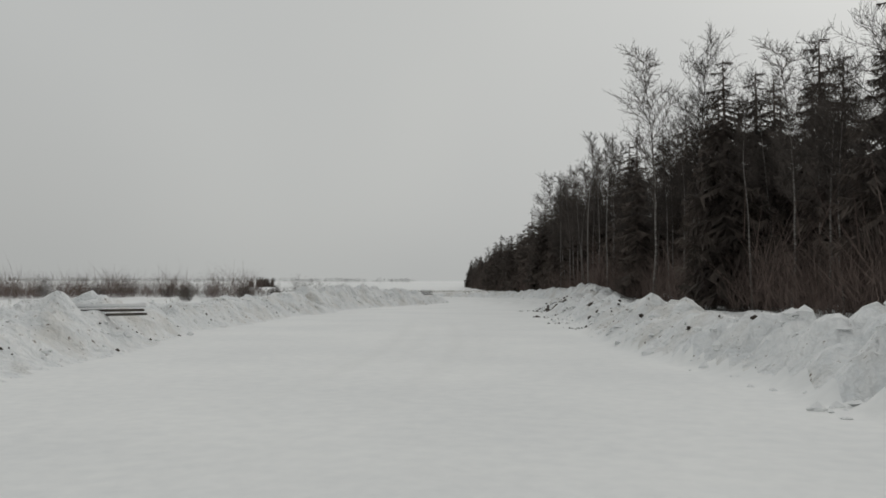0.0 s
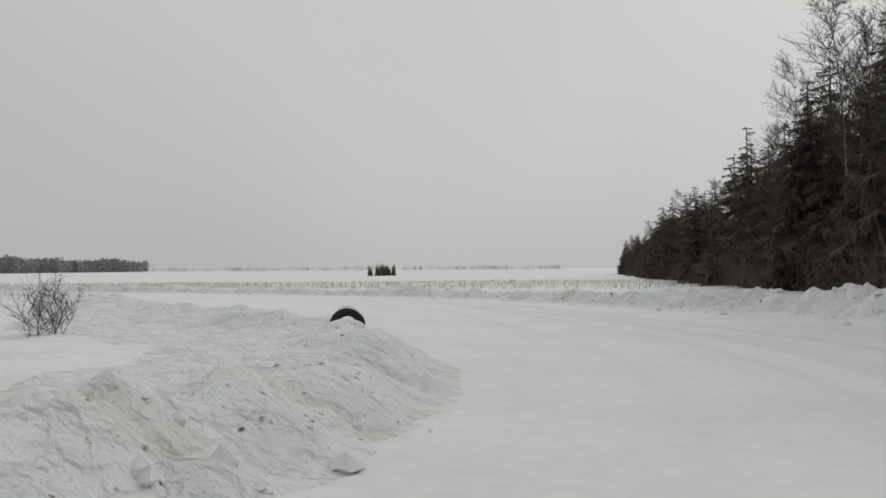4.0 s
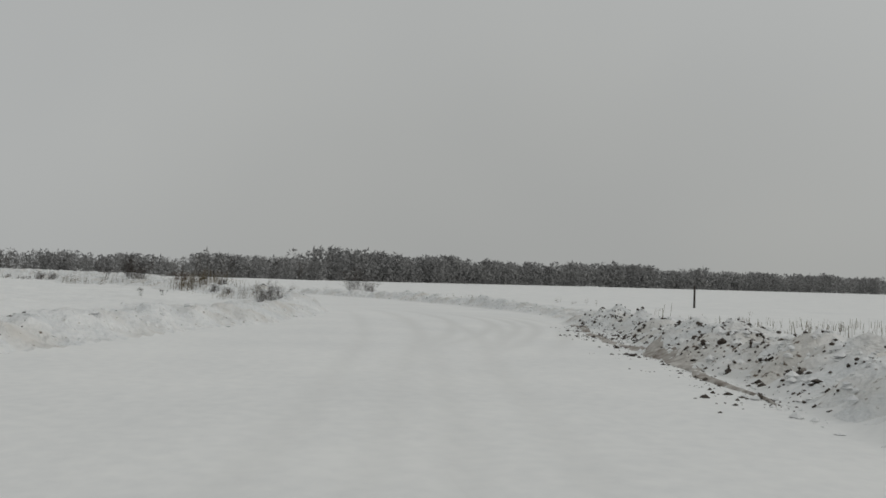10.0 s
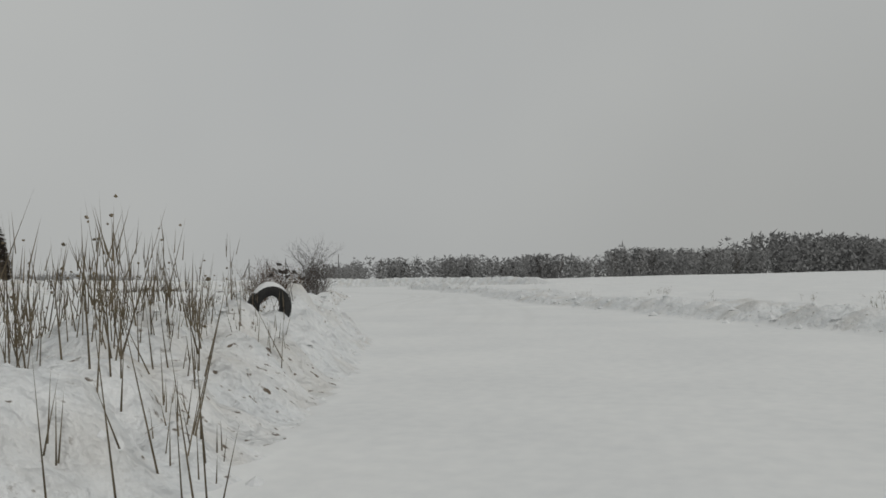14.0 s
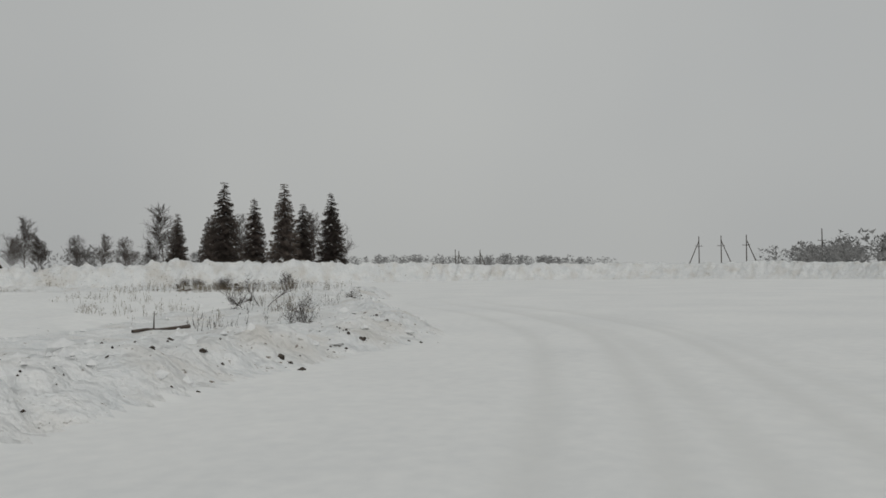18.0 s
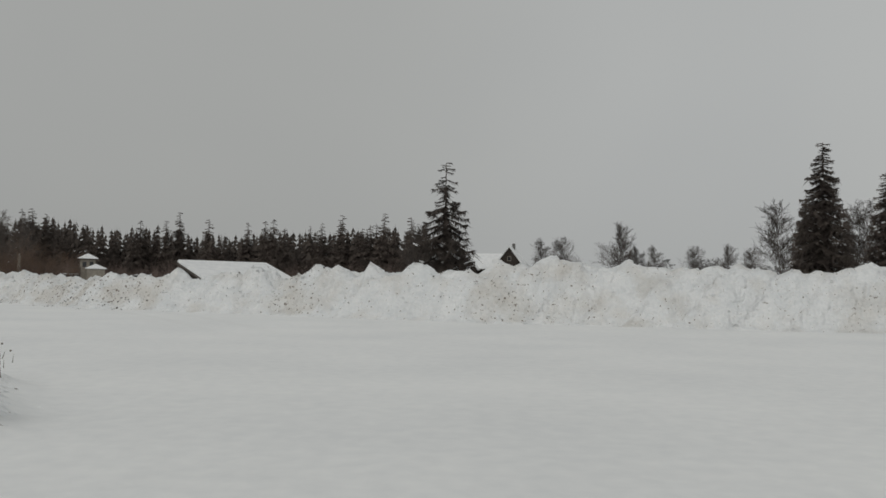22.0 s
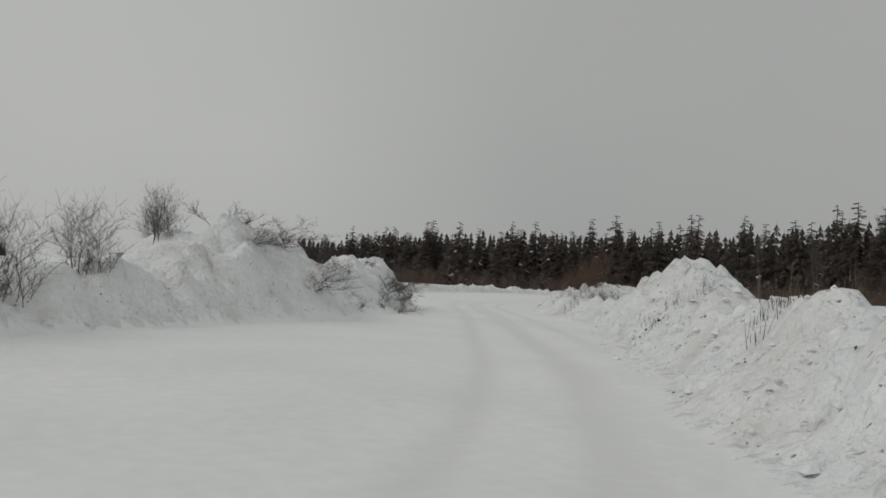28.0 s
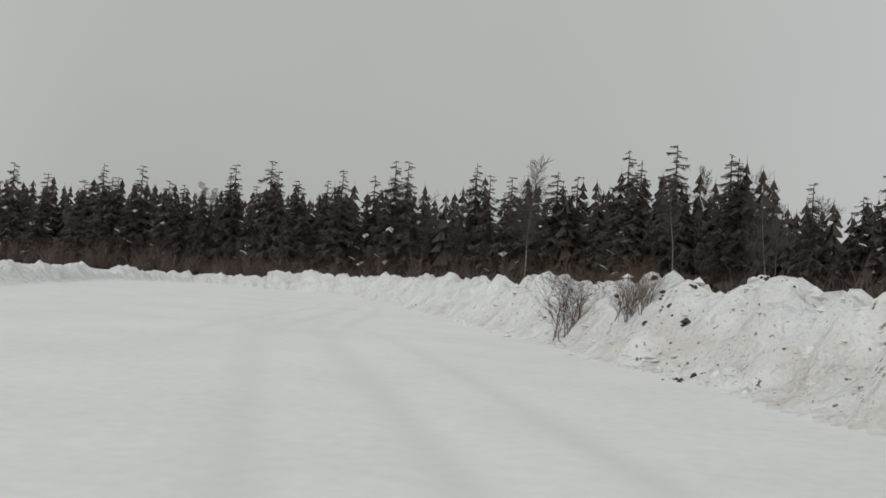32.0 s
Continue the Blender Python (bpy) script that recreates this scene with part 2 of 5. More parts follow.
def part(name, bm, mat, parent, label="", smooth=False):
    """One mesh object under a thing or a part; bm is a bmesh or a finished mesh."""
    if isinstance(bm, bpy.types.Mesh):
        me = bm
    else:
        me = bpy.data.meshes.new(name)
        bm.to_mesh(me)
        bm.free()
        me.materials.append(mat)
        if smooth:
            me.polygons.foreach_set("use_smooth", [True] * len(me.polygons))
    ob = new(name, me)
    ob.parent = parent
    if label:
        ob["label"] = label
    return ob


def thing(name, x, y, z, turn=0, label="", category="", group="", kind=""):
    ob = new(name)
    ob.empty_display_size = 0.2
    ob.matrix_basis = pose(x, y, z, 0, 0, turn)
    return tagged(ob, label, category, group, kind)


def box(sx, sy, sz, at=(0, 0, 0), bevel=0.0, turn=None, bm=None):
    bm = bm or bmesh.new()
    m = Matrix.Translation(at) @ (turn or Matrix()) @ Matrix.Diagonal((sx, sy, sz, 1))
    made = bmesh.ops.create_cube(bm, size=1.0, matrix=m)
    if bevel:
        edges = {e for v in made["verts"] for e in v.link_edges}
        bmesh.ops.bevel(bm, geom=list(edges), offset=bevel, segments=2, affect="EDGES")
    return bm


class Soup:
    """Collects loose triangles and quads for one mesh."""

    def __init__(self):
        self.v, self.f = [], []

    def tube(self, a, b, ra, rb, sides=3):
        a, b = Vector(a), Vector(b)
        d = (b - a)
        if d.length < 1e-5:
            return
        d.normalize()
        u = d.orthogonal().normalized()
        w = d.cross(u)
        k = len(self.v)
        for p, r in ((a, ra), (b, rb)):
            for i in range(sides):
                g = 2 * math.pi * i / sides
                self.v.append(p + u * (r * math.cos(g)) + w * (r * math.sin(g)))
        for i in range(sides):
            j = (i + 1) % sides
            self.f.append((k + i, k + j, k + sides + j, k + sides + i))

    def quad(self, *pts):
        k = len(self.v)
        self.v.extend(Vector(p) for p in pts)
        self.f.append(tuple(range(k, k + len(pts))))

    def lump(self, c, r, rng, flat=0.7, sides=6):
        """A rough little clod of two rings and two poles."""
        k = len(self.v)
        c = Vector(c)
        self.v.append(c + Vector((0, 0, -r * flat)))
        for lev, rad in ((-0.35, 0.9), (0.35, 0.8)):
            o = rng.random() * 6.28
            for i in range(sides):
                g = o + 6.2832 * i / sides
                q = rad * r * (0.62 + 0.7 * rng.random())
                self.v.append(c + Vector((q * math.cos(g), q * math.sin(g), r * flat * (lev + 0.3 * (rng.random() - 0.5)))))
        self.v.append(c + Vector((0, 0, r * flat * (0.7 + 0.5 * rng.random()))))
        for i in range(sides):
            j = (i + 1) % sides
            self.f += [(k, k + 1 + j, k + 1 + i), (k + 1 + i, k + 1 + j, k + 1 + sides + j, k + 1 + sides + i),
                       (k + 1 + sides + i, k + 1 + sides + j, k + 1 + 2 * sides)]

    def mesh(self, name, mat, smooth=False):
        return soup(self.v, self.f, name, mat, smooth)


# ---- lie of the land ----
table = np.random.RandomState(7).rand(256, 256)


def noise2(x, y, size):
    x, y = np.asarray(x) / size + 1000.3, np.asarray(y) / size + 1000.7
    i, j = np.floor(x).astype(int), np.floor(y).astype(int)
    u, v = x - i, y - j
    u, v = u * u * (3 - 2 * u), v * v * (3 - 2 * v)
    g = lambda a, b: table[a % 256, b % 256]
    return (g(i, j) * (1 - u) + g(i + 1, j) * u) * (1 - v) + (g(i, j + 1) * (1 - u) + g(i + 1, j + 1) * u) * v - 0.5


def early(x, y):
    """A place beside the first straight, from metres to the right of and along its line."""
    c, q = math.cos(radians(16.5)), math.sin(radians(16.5))
    return -1.51 + (x + 2.0) * c - (y - 81.5) * q, 72.87 + (x + 2.0) * q + (y - 81.5) * c


drive = np.array([(r[0], r[1], r[2]) for r in DRIVE])
t_fine = np.arange(-3, 36.01, 0.05)
d_x, d_y = np.interp(t_fine, drive[:, 0], drive[:, 1]), np.interp(t_fine, drive[:, 0], drive[:, 2])
before, after = t_fine < 0, t_fine > 32
d_x[before], d_y[before] = (drive[0, k] + 2 * (drive[1, k] - drive[0, k]) * t_fine[before] for k in (1, 2))
d_x[after], d_y[after] = drive[-1, 1] + 8.5 * (t_fine[after] - 32), drive[-1, 2] - 13.5 * (t_fine[after] - 32)
for _ in range(12):
    d_x[1:-1] = (d_x[:-2] + 2 * d_x[1:-1] + d_x[2:]) / 4
    d_y[1:-1] = (d_y[:-2] + 2 * d_y[1:-1] + d_y[2:]) / 4
t_x, t_y = np.gradient(d_x), np.gradient(d_y)
t_n = np.hypot(t_x, t_y)
t_x, t_y = t_x / t_n, t_y / t_n

# road edges to the left and right of the drive, and the height of the ploughed banks, by seconds
EDGE_L = [(-3, 6), (1, 6.2), (2, 7.5), (3.0, 6.9), (3.4, 4.9), (3.8, 2.9), (4.1, 1.9), (4.35, 1.4), (4.6, 1.0), (4.75, 1.1), (5.1, 2.4), (6, 6), (6.7, 8.5), (8.2, 6.5), (9.2, 8.3), (10.1, 7.6), (11.2, 5.9),
          (12.2, 2.4), (13, 1.8), (13.8, 1.15), (15.0, 1.2), (16, 2.9), (17, 5), (17.9, 5.4), (18.6, 4), (19, 2.4), (21, 2.2), (22.2, 2.4), (22.8, 1.75), (23.05, 2.1), (23.4, 4.6), (23.9, 6.4), (25.8, 9), (28.3, 8.5), (29, 6.6),
          (29.7, 3.3), (30.2, 2.1), (30.9, 1.8), (31.15, 2.4), (31.5, 6), (32.4, 10), (36, 11)]
EDGE_R = [(-3, 4.3), (1.3, 3.7), (2.6, 3.1), (3, 3.3), (3.7, 6.6), (4.5, 8), (5.5, 9), (6.2, 7), (7, 5.2), (8, 4.1), (9.6, 3), (10, 2.8), (10.9, 4.4), (11.5, 4.9),
          (12.8, 7.7), (14.3, 9.7), (15.5, 7.5), (17, 4), (18.4, 4.4), (19.5, 14), (20.3, 30), (21, 42), (21.8, 44), (22.4, 42), (23.0, 36), (23.6, 24), (23.9, 16), (24.15, 10.5), (24.6, 6), (25.1, 2.4), (26.3, 1.9), (28.4, 1.9), (29, 2.7), (29.5, 3.4),
          (30.3, 4.4), (31.1, 4.2), (32.1, 6.3), (36, 7)]
BANK_L = [(-3, 0.6), (2, 0.62), (3.4, 0.9), (4.0, 0.6), (4.4, 0.35), (5.2, 0.3), (6, 0.3), (10, 0.3), (12, 0.35), (13, 0.45), (13.6, 0.66), (14.1, 0.62), (15.3, 0.65), (16.3, 0.5), (18, 0.45), (19, 0.32), (21, 0.3), (23.6, 0.35), (24.5, 0.3),
          (26, 0.4), (27.2, 0.6), (28, 0.9), (29.5, 1.0), (30.6, 0.6), (31.2, 0.4), (36, 0.7)]
BANK_R = [(-3, 0.7), (1, 0.65), (1.8, 0.6), (2.6, 0.5), (3.2, 0.6), (3.6, 0.7), (4.0, 0.8), (4.6, 0.85), (5.3, 0.7), (6, 0.35), (8, 0.3), (9, 0.4), (10, 0.35), (11, 0.55), (12, 0.5), (12.4, 0.25),
          (13, 0.3), (14, 0.45), (16.5, 0.3), (18, 0.35), (19.5, 0.6), (20.5, 1.0), (21.5, 1.35), (22.2, 1.45), (23.1, 1.55), (23.6, 1.75), (24.0, 1.95), (24.4, 1.65), (24.8, 1.2), (25, 1.08), (25.5, 1.1), (26.2, 1.1), (27.5, 1.05), (28.3, 1.2),
          (28.8, 1.1), (29.2, 1.1), (29.5, 1.35), (29.75, 1.75), (30.0, 1.6), (30.25, 0.8), (30.5, 0.6), (31, 0.6), (31.6, 0.85), (32.2, 1.35), (36, 1.35)]
# how much earth was scraped up with the snow, by seconds
GRIT_L = [(-3, 0.2), (2, 0.25), (3, 0.1), (6, 0.2), (8, 0.35), (10, 0.3), (12, 0.1), (16.4, 0.9), (18.4, 0.7), (19.2, 0.2), (22, 0.1), (24, 0.3), (27, 0.3), (29, 0.1), (36, 0.2)]
GRIT_R = [(-3, 0.2), (1.2, 0.3), (2.0, 0.7), (3.2, 0.6), (4.5, 0.3), (7, 0.2), (8.3, 0.5), (10, 0.5), (10.7, 0.9), (12.2, 0.8), (12.6, 0.1), (19, 0.08), (22, 0.12), (23.4, 0.3), (24.4, 0.6), (25.2, 0.9), (26.3, 0.7), (27, 0.3),
          (29, 0.25), (30.4, 0.2), (31.4, 0.6), (36, 0.5)]
# single heaps: x, y, height, length, width, direction of the length (degrees from +x)
HEAPS = [(-137.7, -22.6, 1.55, 3.0, 2.8, -48), (-131.9, -31.4, 1.2, 5.2, 2.5, -42), (-75.8, 89.4, 1.0, 5.0, 2.5, 20), (-88.7, -62.8, 1.3, 3.0, 2.0, 10),
         (-82.7, -58.8, 1.2, 3.0, 2.0, 30), (*early(10.6, 60.0), 0.5, 2.6, 1.6, 96), (*early(11.0, 67.0), 0.4, 2.4, 1.5, 96)]


def across(x, y):
    """Seconds of the nearest point of the drive, and the distance from it, to its right positive."""
    x, y = np.asarray(x, float), np.asarray(y, float)
    s, t = np.empty(x.shape), np.empty(x.shape)
    for a in range(0, len(x), 4000):
        xx, yy = x[a:a + 4000, None], y[a:a + 4000, None]
        k = np.argmin((xx - d_x) ** 2 + (yy - d_y) ** 2, axis=1)
        far = np.hypot(xx[:, 0] - d_x[k], yy[:, 0] - d_y[k])
        side = (xx[:, 0] - d_x[k]) * t_y[k] - (yy[:, 0] - d_y[k]) * t_x[k]
        ahead = (xx[:, 0] - d_x[k]) * t_x[k] + (yy[:, 0] - d_y[k]) * t_y[k]
        s[a:a + 4000] = np.where(np.abs(ahead) < 1, side, np.where(side >= 0, far, -far))
        t[a:a + 4000] = t_fine[k] + np.clip(ahead / t_n[k], -0.6, 0.6) * 0.05
    return t, s


def step(a, b, v):
    q = np.clip((v - a) / (b - a), 0, 1)
    return q * q * (3 - 2 * q)


def lookup(rows, t):
    rows = np.array(rows)
    return np.interp(t, rows[:, 0], rows[:, 1])


def lumps(x, y, size, seed):
    """Rounded lumps side by side with crevices between them: 0 in the crevices, up to 1 on the crowns."""
    x, y = x / size + 500.3 + seed, y / size + 500.7
    i, j = np.floor(x).astype(int), np.floor(y).astype(int)
    best, tall = np.full(x.shape, 9.0), np.zeros(x.shape)
    for a in (-1, 0, 1):
        for b in (-1, 0, 1):
            p, q = (i + a) % 256, (j + b) % 256
            d = (x - i - a - 0.15 - 0.7 * table[p, q]) ** 2 + (y - j - b - 0.15 - 0.7 * table[q, p]) ** 2
            nearer = d < best
            best, tall = np.where(nearer, d, best), np.where(nearer, table[(p + 31) % 256, (q + 17) % 256], tall)
    return (0.35 + 0.65 * tall) * np.maximum(0, 1 - best / 0.5) ** 0.5


def rise(x, y):
    """The fields climb gently towards the north-west."""
    far = np.maximum(0, ((np.asarray(y, float) - 110) - (np.asarray(x, float) + 120)) * 0.7071 - 60)
    return 0.0075 * far * far / (far + 80)


def ground_z(x, y, edges=False):
    x, y = np.atleast_1d(np.asarray(x, float)), np.atleast_1d(np.asarray(y, float))
    t, s = across(x, y)
    right = s > 0
    wob = noise2(x, y, 5.0) * 0.9 + noise2(x + 50, y, 1.6) * 0.35
    u = np.abs(s) - np.where(right, lookup(EDGE_R, t), lookup(EDGE_L, t)) + wob
    h = np.where(right, lookup(BANK_R, t), lookup(BANK_L, t)) * (1 + np.where(t > 18, 0.16, 0.4) * noise2(x, y + 90, 4.5))
    field = 0.1 + 0.12 * h + 0.25 * noise2(x, y, 14.0) + 0.1 * noise2(x, y, 2.3) + 0.16 * noise2(x, y, 0.9) + 0.1 * noise2(x, y, 0.45)
    w = 0.8 + 0.75 * h
    ridge = np.exp(-(np.maximum(u - w, 0) / (1.0 + 1.3 * h)) ** 2)
    chunk = h * (0.35 * noise2(x, y, 1.1) - 0.6 * np.abs(noise2(x + 7, y, 0.75)) + 0.12) + (0.3 * noise2(x, y, 0.42) + 0.22 * np.abs(noise2(x, y + 3, 0.55))) * np.minimum(h * 1.5, 1)
    calm = np.where(right & (t > 19.5), 1 - 0.55 * step(19.5, 20.5, t) * step(24.6, 23.8, t), 1.0)
    chunk = chunk * calm
    broken = calm * np.minimum(h * 1.3, 1.0) * ridge * step(-0.05, 0.5, u)
    some = (u > -0.1) & (ridge > 0.05)
    lump = np.zeros_like(u)
    lump[some] = 0.44 * lumps(x[some] + 0.3 * noise2(x[some], y[some], 0.7), y[some] + 0.3 * noise2(x[some] + 9, y[some], 0.7), 0.78, 3) + 0.27 * lumps(x[some], y[some] + 0.2 * noise2(x[some], y[some], 0.5), 0.46, 40) - 0.3
    z = step(-0.1, w, u) * (field * (1 - ridge) + (h + chunk) * ridge) + lump * broken
    for cx, cy, hh, ln, wd, tu in HEAPS:
        c, q = math.cos(radians(tu)), math.sin(radians(tu))
        a, b = (x - cx) * c + (y - cy) * q, -(x - cx) * q + (y - cy) * c
        bump = hh * np.exp(-(a / ln) ** 2 - (b / wd) ** 2) * step(-0.2, 1.2, u)
        z = z + bump * (1 + 0.35 * noise2(x, y, 1.1) + 0.3 * noise2(x, y, 0.5)) + np.minimum(bump, 0.5) * (0.3 * noise2(x, y, 0.7) + 0.25 * noise2(x, y, 0.4))
    grit = np.where(right, lookup(GRIT_R, t), lookup(GRIT_L, t)) * np.clip(0.35 + 2.6 * noise2(x + 17, y, 2.4) + 1.2 * noise2(x, y + 31, 0.8), 0, 1) * ridge * (1 - 0.6 * step(0.3, 1.0, u / (w + 0.6)))
    ruts = np.zeros_like(z)
    for car in range(5):
        mid = 1.1 * car - 1.6 + 6.0 * noise2(t * 7, t * 0 + car * 5.3, 13.0)
        worn = np.clip(2.0 * noise2(t * 5, t * 0 + car * 3.1, 9.0), 0, 0.8)
        for wheel in (-0.72, 0.72):
            ruts = np.maximum(ruts, worn * np.exp(-((s - mid - wheel) / 0.19) ** 2))
    ruts = np.where(u < 0, ruts * step(0.0, 1.2, -u), 0)
    z = z + np.where(u < 0, 0.03 * noise2(x, y, 3.1) + 0.006 * noise2(x, y, 0.6), 0) - 0.038 * ruts + rise(x, y)
    return (z, u, np.where(u < 0, ruts, grit)) if edges else z


def put_z(x, y):
    return float(ground_z([x], [y])[0])


def build_ground():
    tile, fine, coarse = 8.0, 48, 4
    x0, y0, nx, ny = -432.0, -280.0, 72, 92
    cx = x0 + tile * (np.arange(nx) + 0.5)
    cy = y0 + tile * (np.arange(ny) + 0.5)
    gx, gy = np.meshgrid(cx, cy, indexing="ij")
    t_mid, s_mid = across(gx.ravel(), gy.ravel())
    near = ((np.abs(s_mid) < 15.5) | ((t_mid > 19) & (t_mid < 24.6) & (s_mid > 0) & (s_mid < 50))).reshape(nx, ny)
    verts, faces, rough, packed, count = [], [], [], [], 0
    for i in range(nx):
        for j in range(ny):
            k = fine if near[i, j] else coarse
            q = np.linspace(0, tile, k + 1)
            px, py = np.meshgrid(x0 + i * tile + q, y0 + j * tile + q, indexing="ij")
            pz, pu, pr = (q.reshape(px.shape) for q in ground_z(px.ravel(), py.ravel(), True))
            if near[i, j]:
                sel = np.arange(0, fine + 1, fine // coarse)
                for di, dj, edge in ((-1, 0, (0, slice(None))), (1, 0, (-1, slice(None))), (0, -1, (slice(None), 0)), (0, 1, (slice(None), -1))):
                    a, b = i + di, j + dj
                    if not (0 <= a < nx and 0 <= b < ny) or not near[a, b]:
                        row = pz[edge]
                        pz[edge] = np.interp(np.arange(fine + 1), sel, row[sel])
            verts.append(np.stack([px, py, pz], -1).reshape(-1, 3))
            packed.append(pr.ravel())
            ids = count + np.arange((k + 1) * (k + 1)).reshape(k + 1, k + 1)
            faces.append(np.stack([ids[:-1, :-1], ids[1:, :-1], ids[1:, 1:], ids[:-1, 1:]], -1).reshape(-1, 4))
            reach = 5.5 + 4.0 * noise2(px[:-1, :-1], py[:-1, :-1], 7.0)
            rough.append(((pu[:-1, :-1] > 0.1) & (pu[:-1, :-1] < reach)).ravel() & near[i, j])
            count += (k + 1) ** 2
    # outer skirt to the horizon
    rim = [(x0, y0), (x0 + nx * tile, y0), (x0 + nx * tile, y0 + ny * tile), (x0, y0 + ny * tile)]
    mid = np.mean(rim, axis=0)
    corner = np.array(rim + rim[:1], float)
    side = np.concatenate([corner[k] + (corner[k + 1] - corner[k]) * np.arange(24)[:, None] / 24 for k in range(4)])
    scales = (1.0, 1.2, 1.5, 2.0, 2.7, 3.6, 5.0, 7.0, 10.0, 14.0)
    outer = np.concatenate([mid + (side - mid) * k for k in scales])
    verts.append(np.column_stack([outer, rise(outer[:, 0], outer[:, 1]) - 0.05]))
    packed.append(np.zeros(len(outer)))
    m = len(side)
    faces.append(np.array([[count + m * a + b, count + m * a + (b + 1) % m, count + m * a + m + (b + 1) % m, count + m * a + m + b] for a in range(len(scales) - 1) for b in range(m)]))
    verts, faces = np.concatenate(verts), np.concatenate(faces)
    me = bpy.data.meshes.new("ground")
    me.vertices.add(len(verts))
    me.vertices.foreach_set("co", verts.astype(np.float32).ravel())
    me.loops.add(faces.size)
    me.loops.foreach_set("vertex_index", faces.astype(np.int32).ravel())
    me.polygons.add(len(faces))
    me.polygons.foreach_set("loop_start", np.arange(0, faces.size, 4, dtype=np.int32))
    me.polygons.foreach_set("use_smooth", np.ones(len(faces), bool))
    me.materials.append(SNOW)
    me.materials.append(PLOUGHED)
    me.polygons.foreach_set("material_index", np.concatenate(rough + [np.zeros(len(faces) - sum(map(len, rough)), bool)]).astype(np.int32))
    me.update(calc_edges=True)
    me.validate()
    me.attributes.new("packed", "FLOAT", "POINT").data.foreach_set("value", np.concatenate(packed).astype(np.float32))
    return tagged(new("ground", me), "snow-covered field with a packed snow track and ploughed banks", "ground", kind="structure")


build_ground()


# ---- trees ----
def spruce_meshes(seed, height, width, whorls, arms, snowy=0.0, bare=0.08, full=0.8):
    rng = random.Random(seed)
    trunk, crown, load = Soup(), Soup(), Soup()
    lean = Vector(((rng.random() - 0.5) * 0.02, (rng.random() - 0.5) * 0.02, 1))
    trunk.tube((0, 0, -0.4), lean * height * 0.5, 0.016 * height, 0.010 * height, 7)
    trunk.tube(lean * height * 0.5, lean * height * 0.985, 0.010 * height, 0.002 * height, 5)
    for w in range(whorls):
        f = bare + (0.985 - bare) * (w + 0.3 * rng.random()) / whorls
        z = height * f
        reach = width * 0.72 * (1 - f) ** full * (0.62 + 0.38 * min(1, (f + 0.02) / 0.2)) + 0.17
        o = rng.random() * 6.28
        n = arms if f < 0.8 else max(4, arms - 2)
        for k in range(n):
            g = o + 6.2832 * (k + 0.5 * rng.random()) / n
            r = reach * (0.62 + 0.55 * rng.random())
            out, side = Vector((math.cos(g), math.sin(g), 0)), Vector((-math.sin(g), math.cos(g), 0))
            base = lean * min(height * 0.99, z + rng.gauss(0, 0.8) * height / whorls)
            droop = -r * (0.32 + 0.2 * rng.random()) * (0.5 + 0.5 * (1 - f)) + (0.15 * r if f > 0.85 else 0)
            pts = [base, base + out * r * 0.4 + Vector((0, 0, droop * 0.45)), base + out * r * 0.78 + Vector((0, 0, droop)),
                   base + out * r + Vector((0, 0, droop * 0.86))]
            wide = [0.03 * r, 0.1 * r, 0.09 * r, 0.015 * r]
            for q in range(3):
                a, b, wa, wb = pts[q], pts[q + 1], wide[q] * (0.7 + 0.6 * rng.random()), wide[q + 1] * (0.7 + 0.6 * rng.random())
                crown.quad(a, a + side * wa - Vector((0, 0, wa * 0.5)), b + side * wb - Vector((0, 0, wb * 0.5)), b)
                crown.quad(a, b, b - side * wb - Vector((0, 0, wb * 0.5)), a - side * wa - Vector((0, 0, wa * 0.5)))
                for e in (-1, 1) * 5:
                    g0 = rng.random()
                    m = a + (b - a) * g0
                    w0 = (wa + (wb - wa) * g0) * rng.uniform(2.2, 4.4) + 0.05 * r
                    tip = m + side * e * w0 + out * w0 * rng.uniform(0.2, 0.9) - Vector((0, 0, w0 * rng.uniform(0.3, 1.1)))
                    crown.quad(m - (b - a) * 0.09, m + (b - a) * 0.11, tip)
                hang = r * (0.14 + 0.24 * rng.random())
                for g0 in (0.15, 0.4, 0.65, 0.9):
                    m = a + (b - a) * g0
                    crown.quad(m - (b - a) * 0.11, m + (b - a) * 0.12, m - Vector((0, 0, hang * rng.uniform(0.6, 1.1))) + side * (rng.random() - 0.5) * 0.25 * r)
                if snowy and q and rng.random() < snowy:
                    up = Vector((0, 0, 0.03 + 0.02 * r))
                    load.quad(a + up, a + side * wa * 1.6 + up * 0.6 - Vector((0, 0, wa * 0.8)), b + side * wb * 1.6 + up * 0.6 - Vector((0, 0, wb * 0.8)), b + up)
                    load.quad(a + up, b + up, b - side * wb * 1.6 + up * 0.6 - Vector((0, 0, wb * 0.8)), a - side * wa * 1.6 + up * 0.6 - Vector((0, 0, wa * 0.8)))
    return trunk, crown, load


def make_spruce(seed, height, width, whorls=24, arms=7, snowy=0.0, bare=0.08, full=0.8, label="dark green spruce with drooping boughs in the snow"):
    trunk, crown, load = spruce_meshes(seed, height, width, whorls, arms, snowy, bare, full)
    root = thing("spruce_tree", 0, 0, -500, 0, label, "spruce tree")
    part("trunk", trunk.mesh("trunk", BARK), None, root)
    part("crown", crown.mesh("crown", NEEDLES), None, root)
    if load.v:
        tagged(part("snow_load", load.mesh("snow_load", SNOW_LUMP), None, root, "snow lying on the boughs"), kind="stuff")
    return root


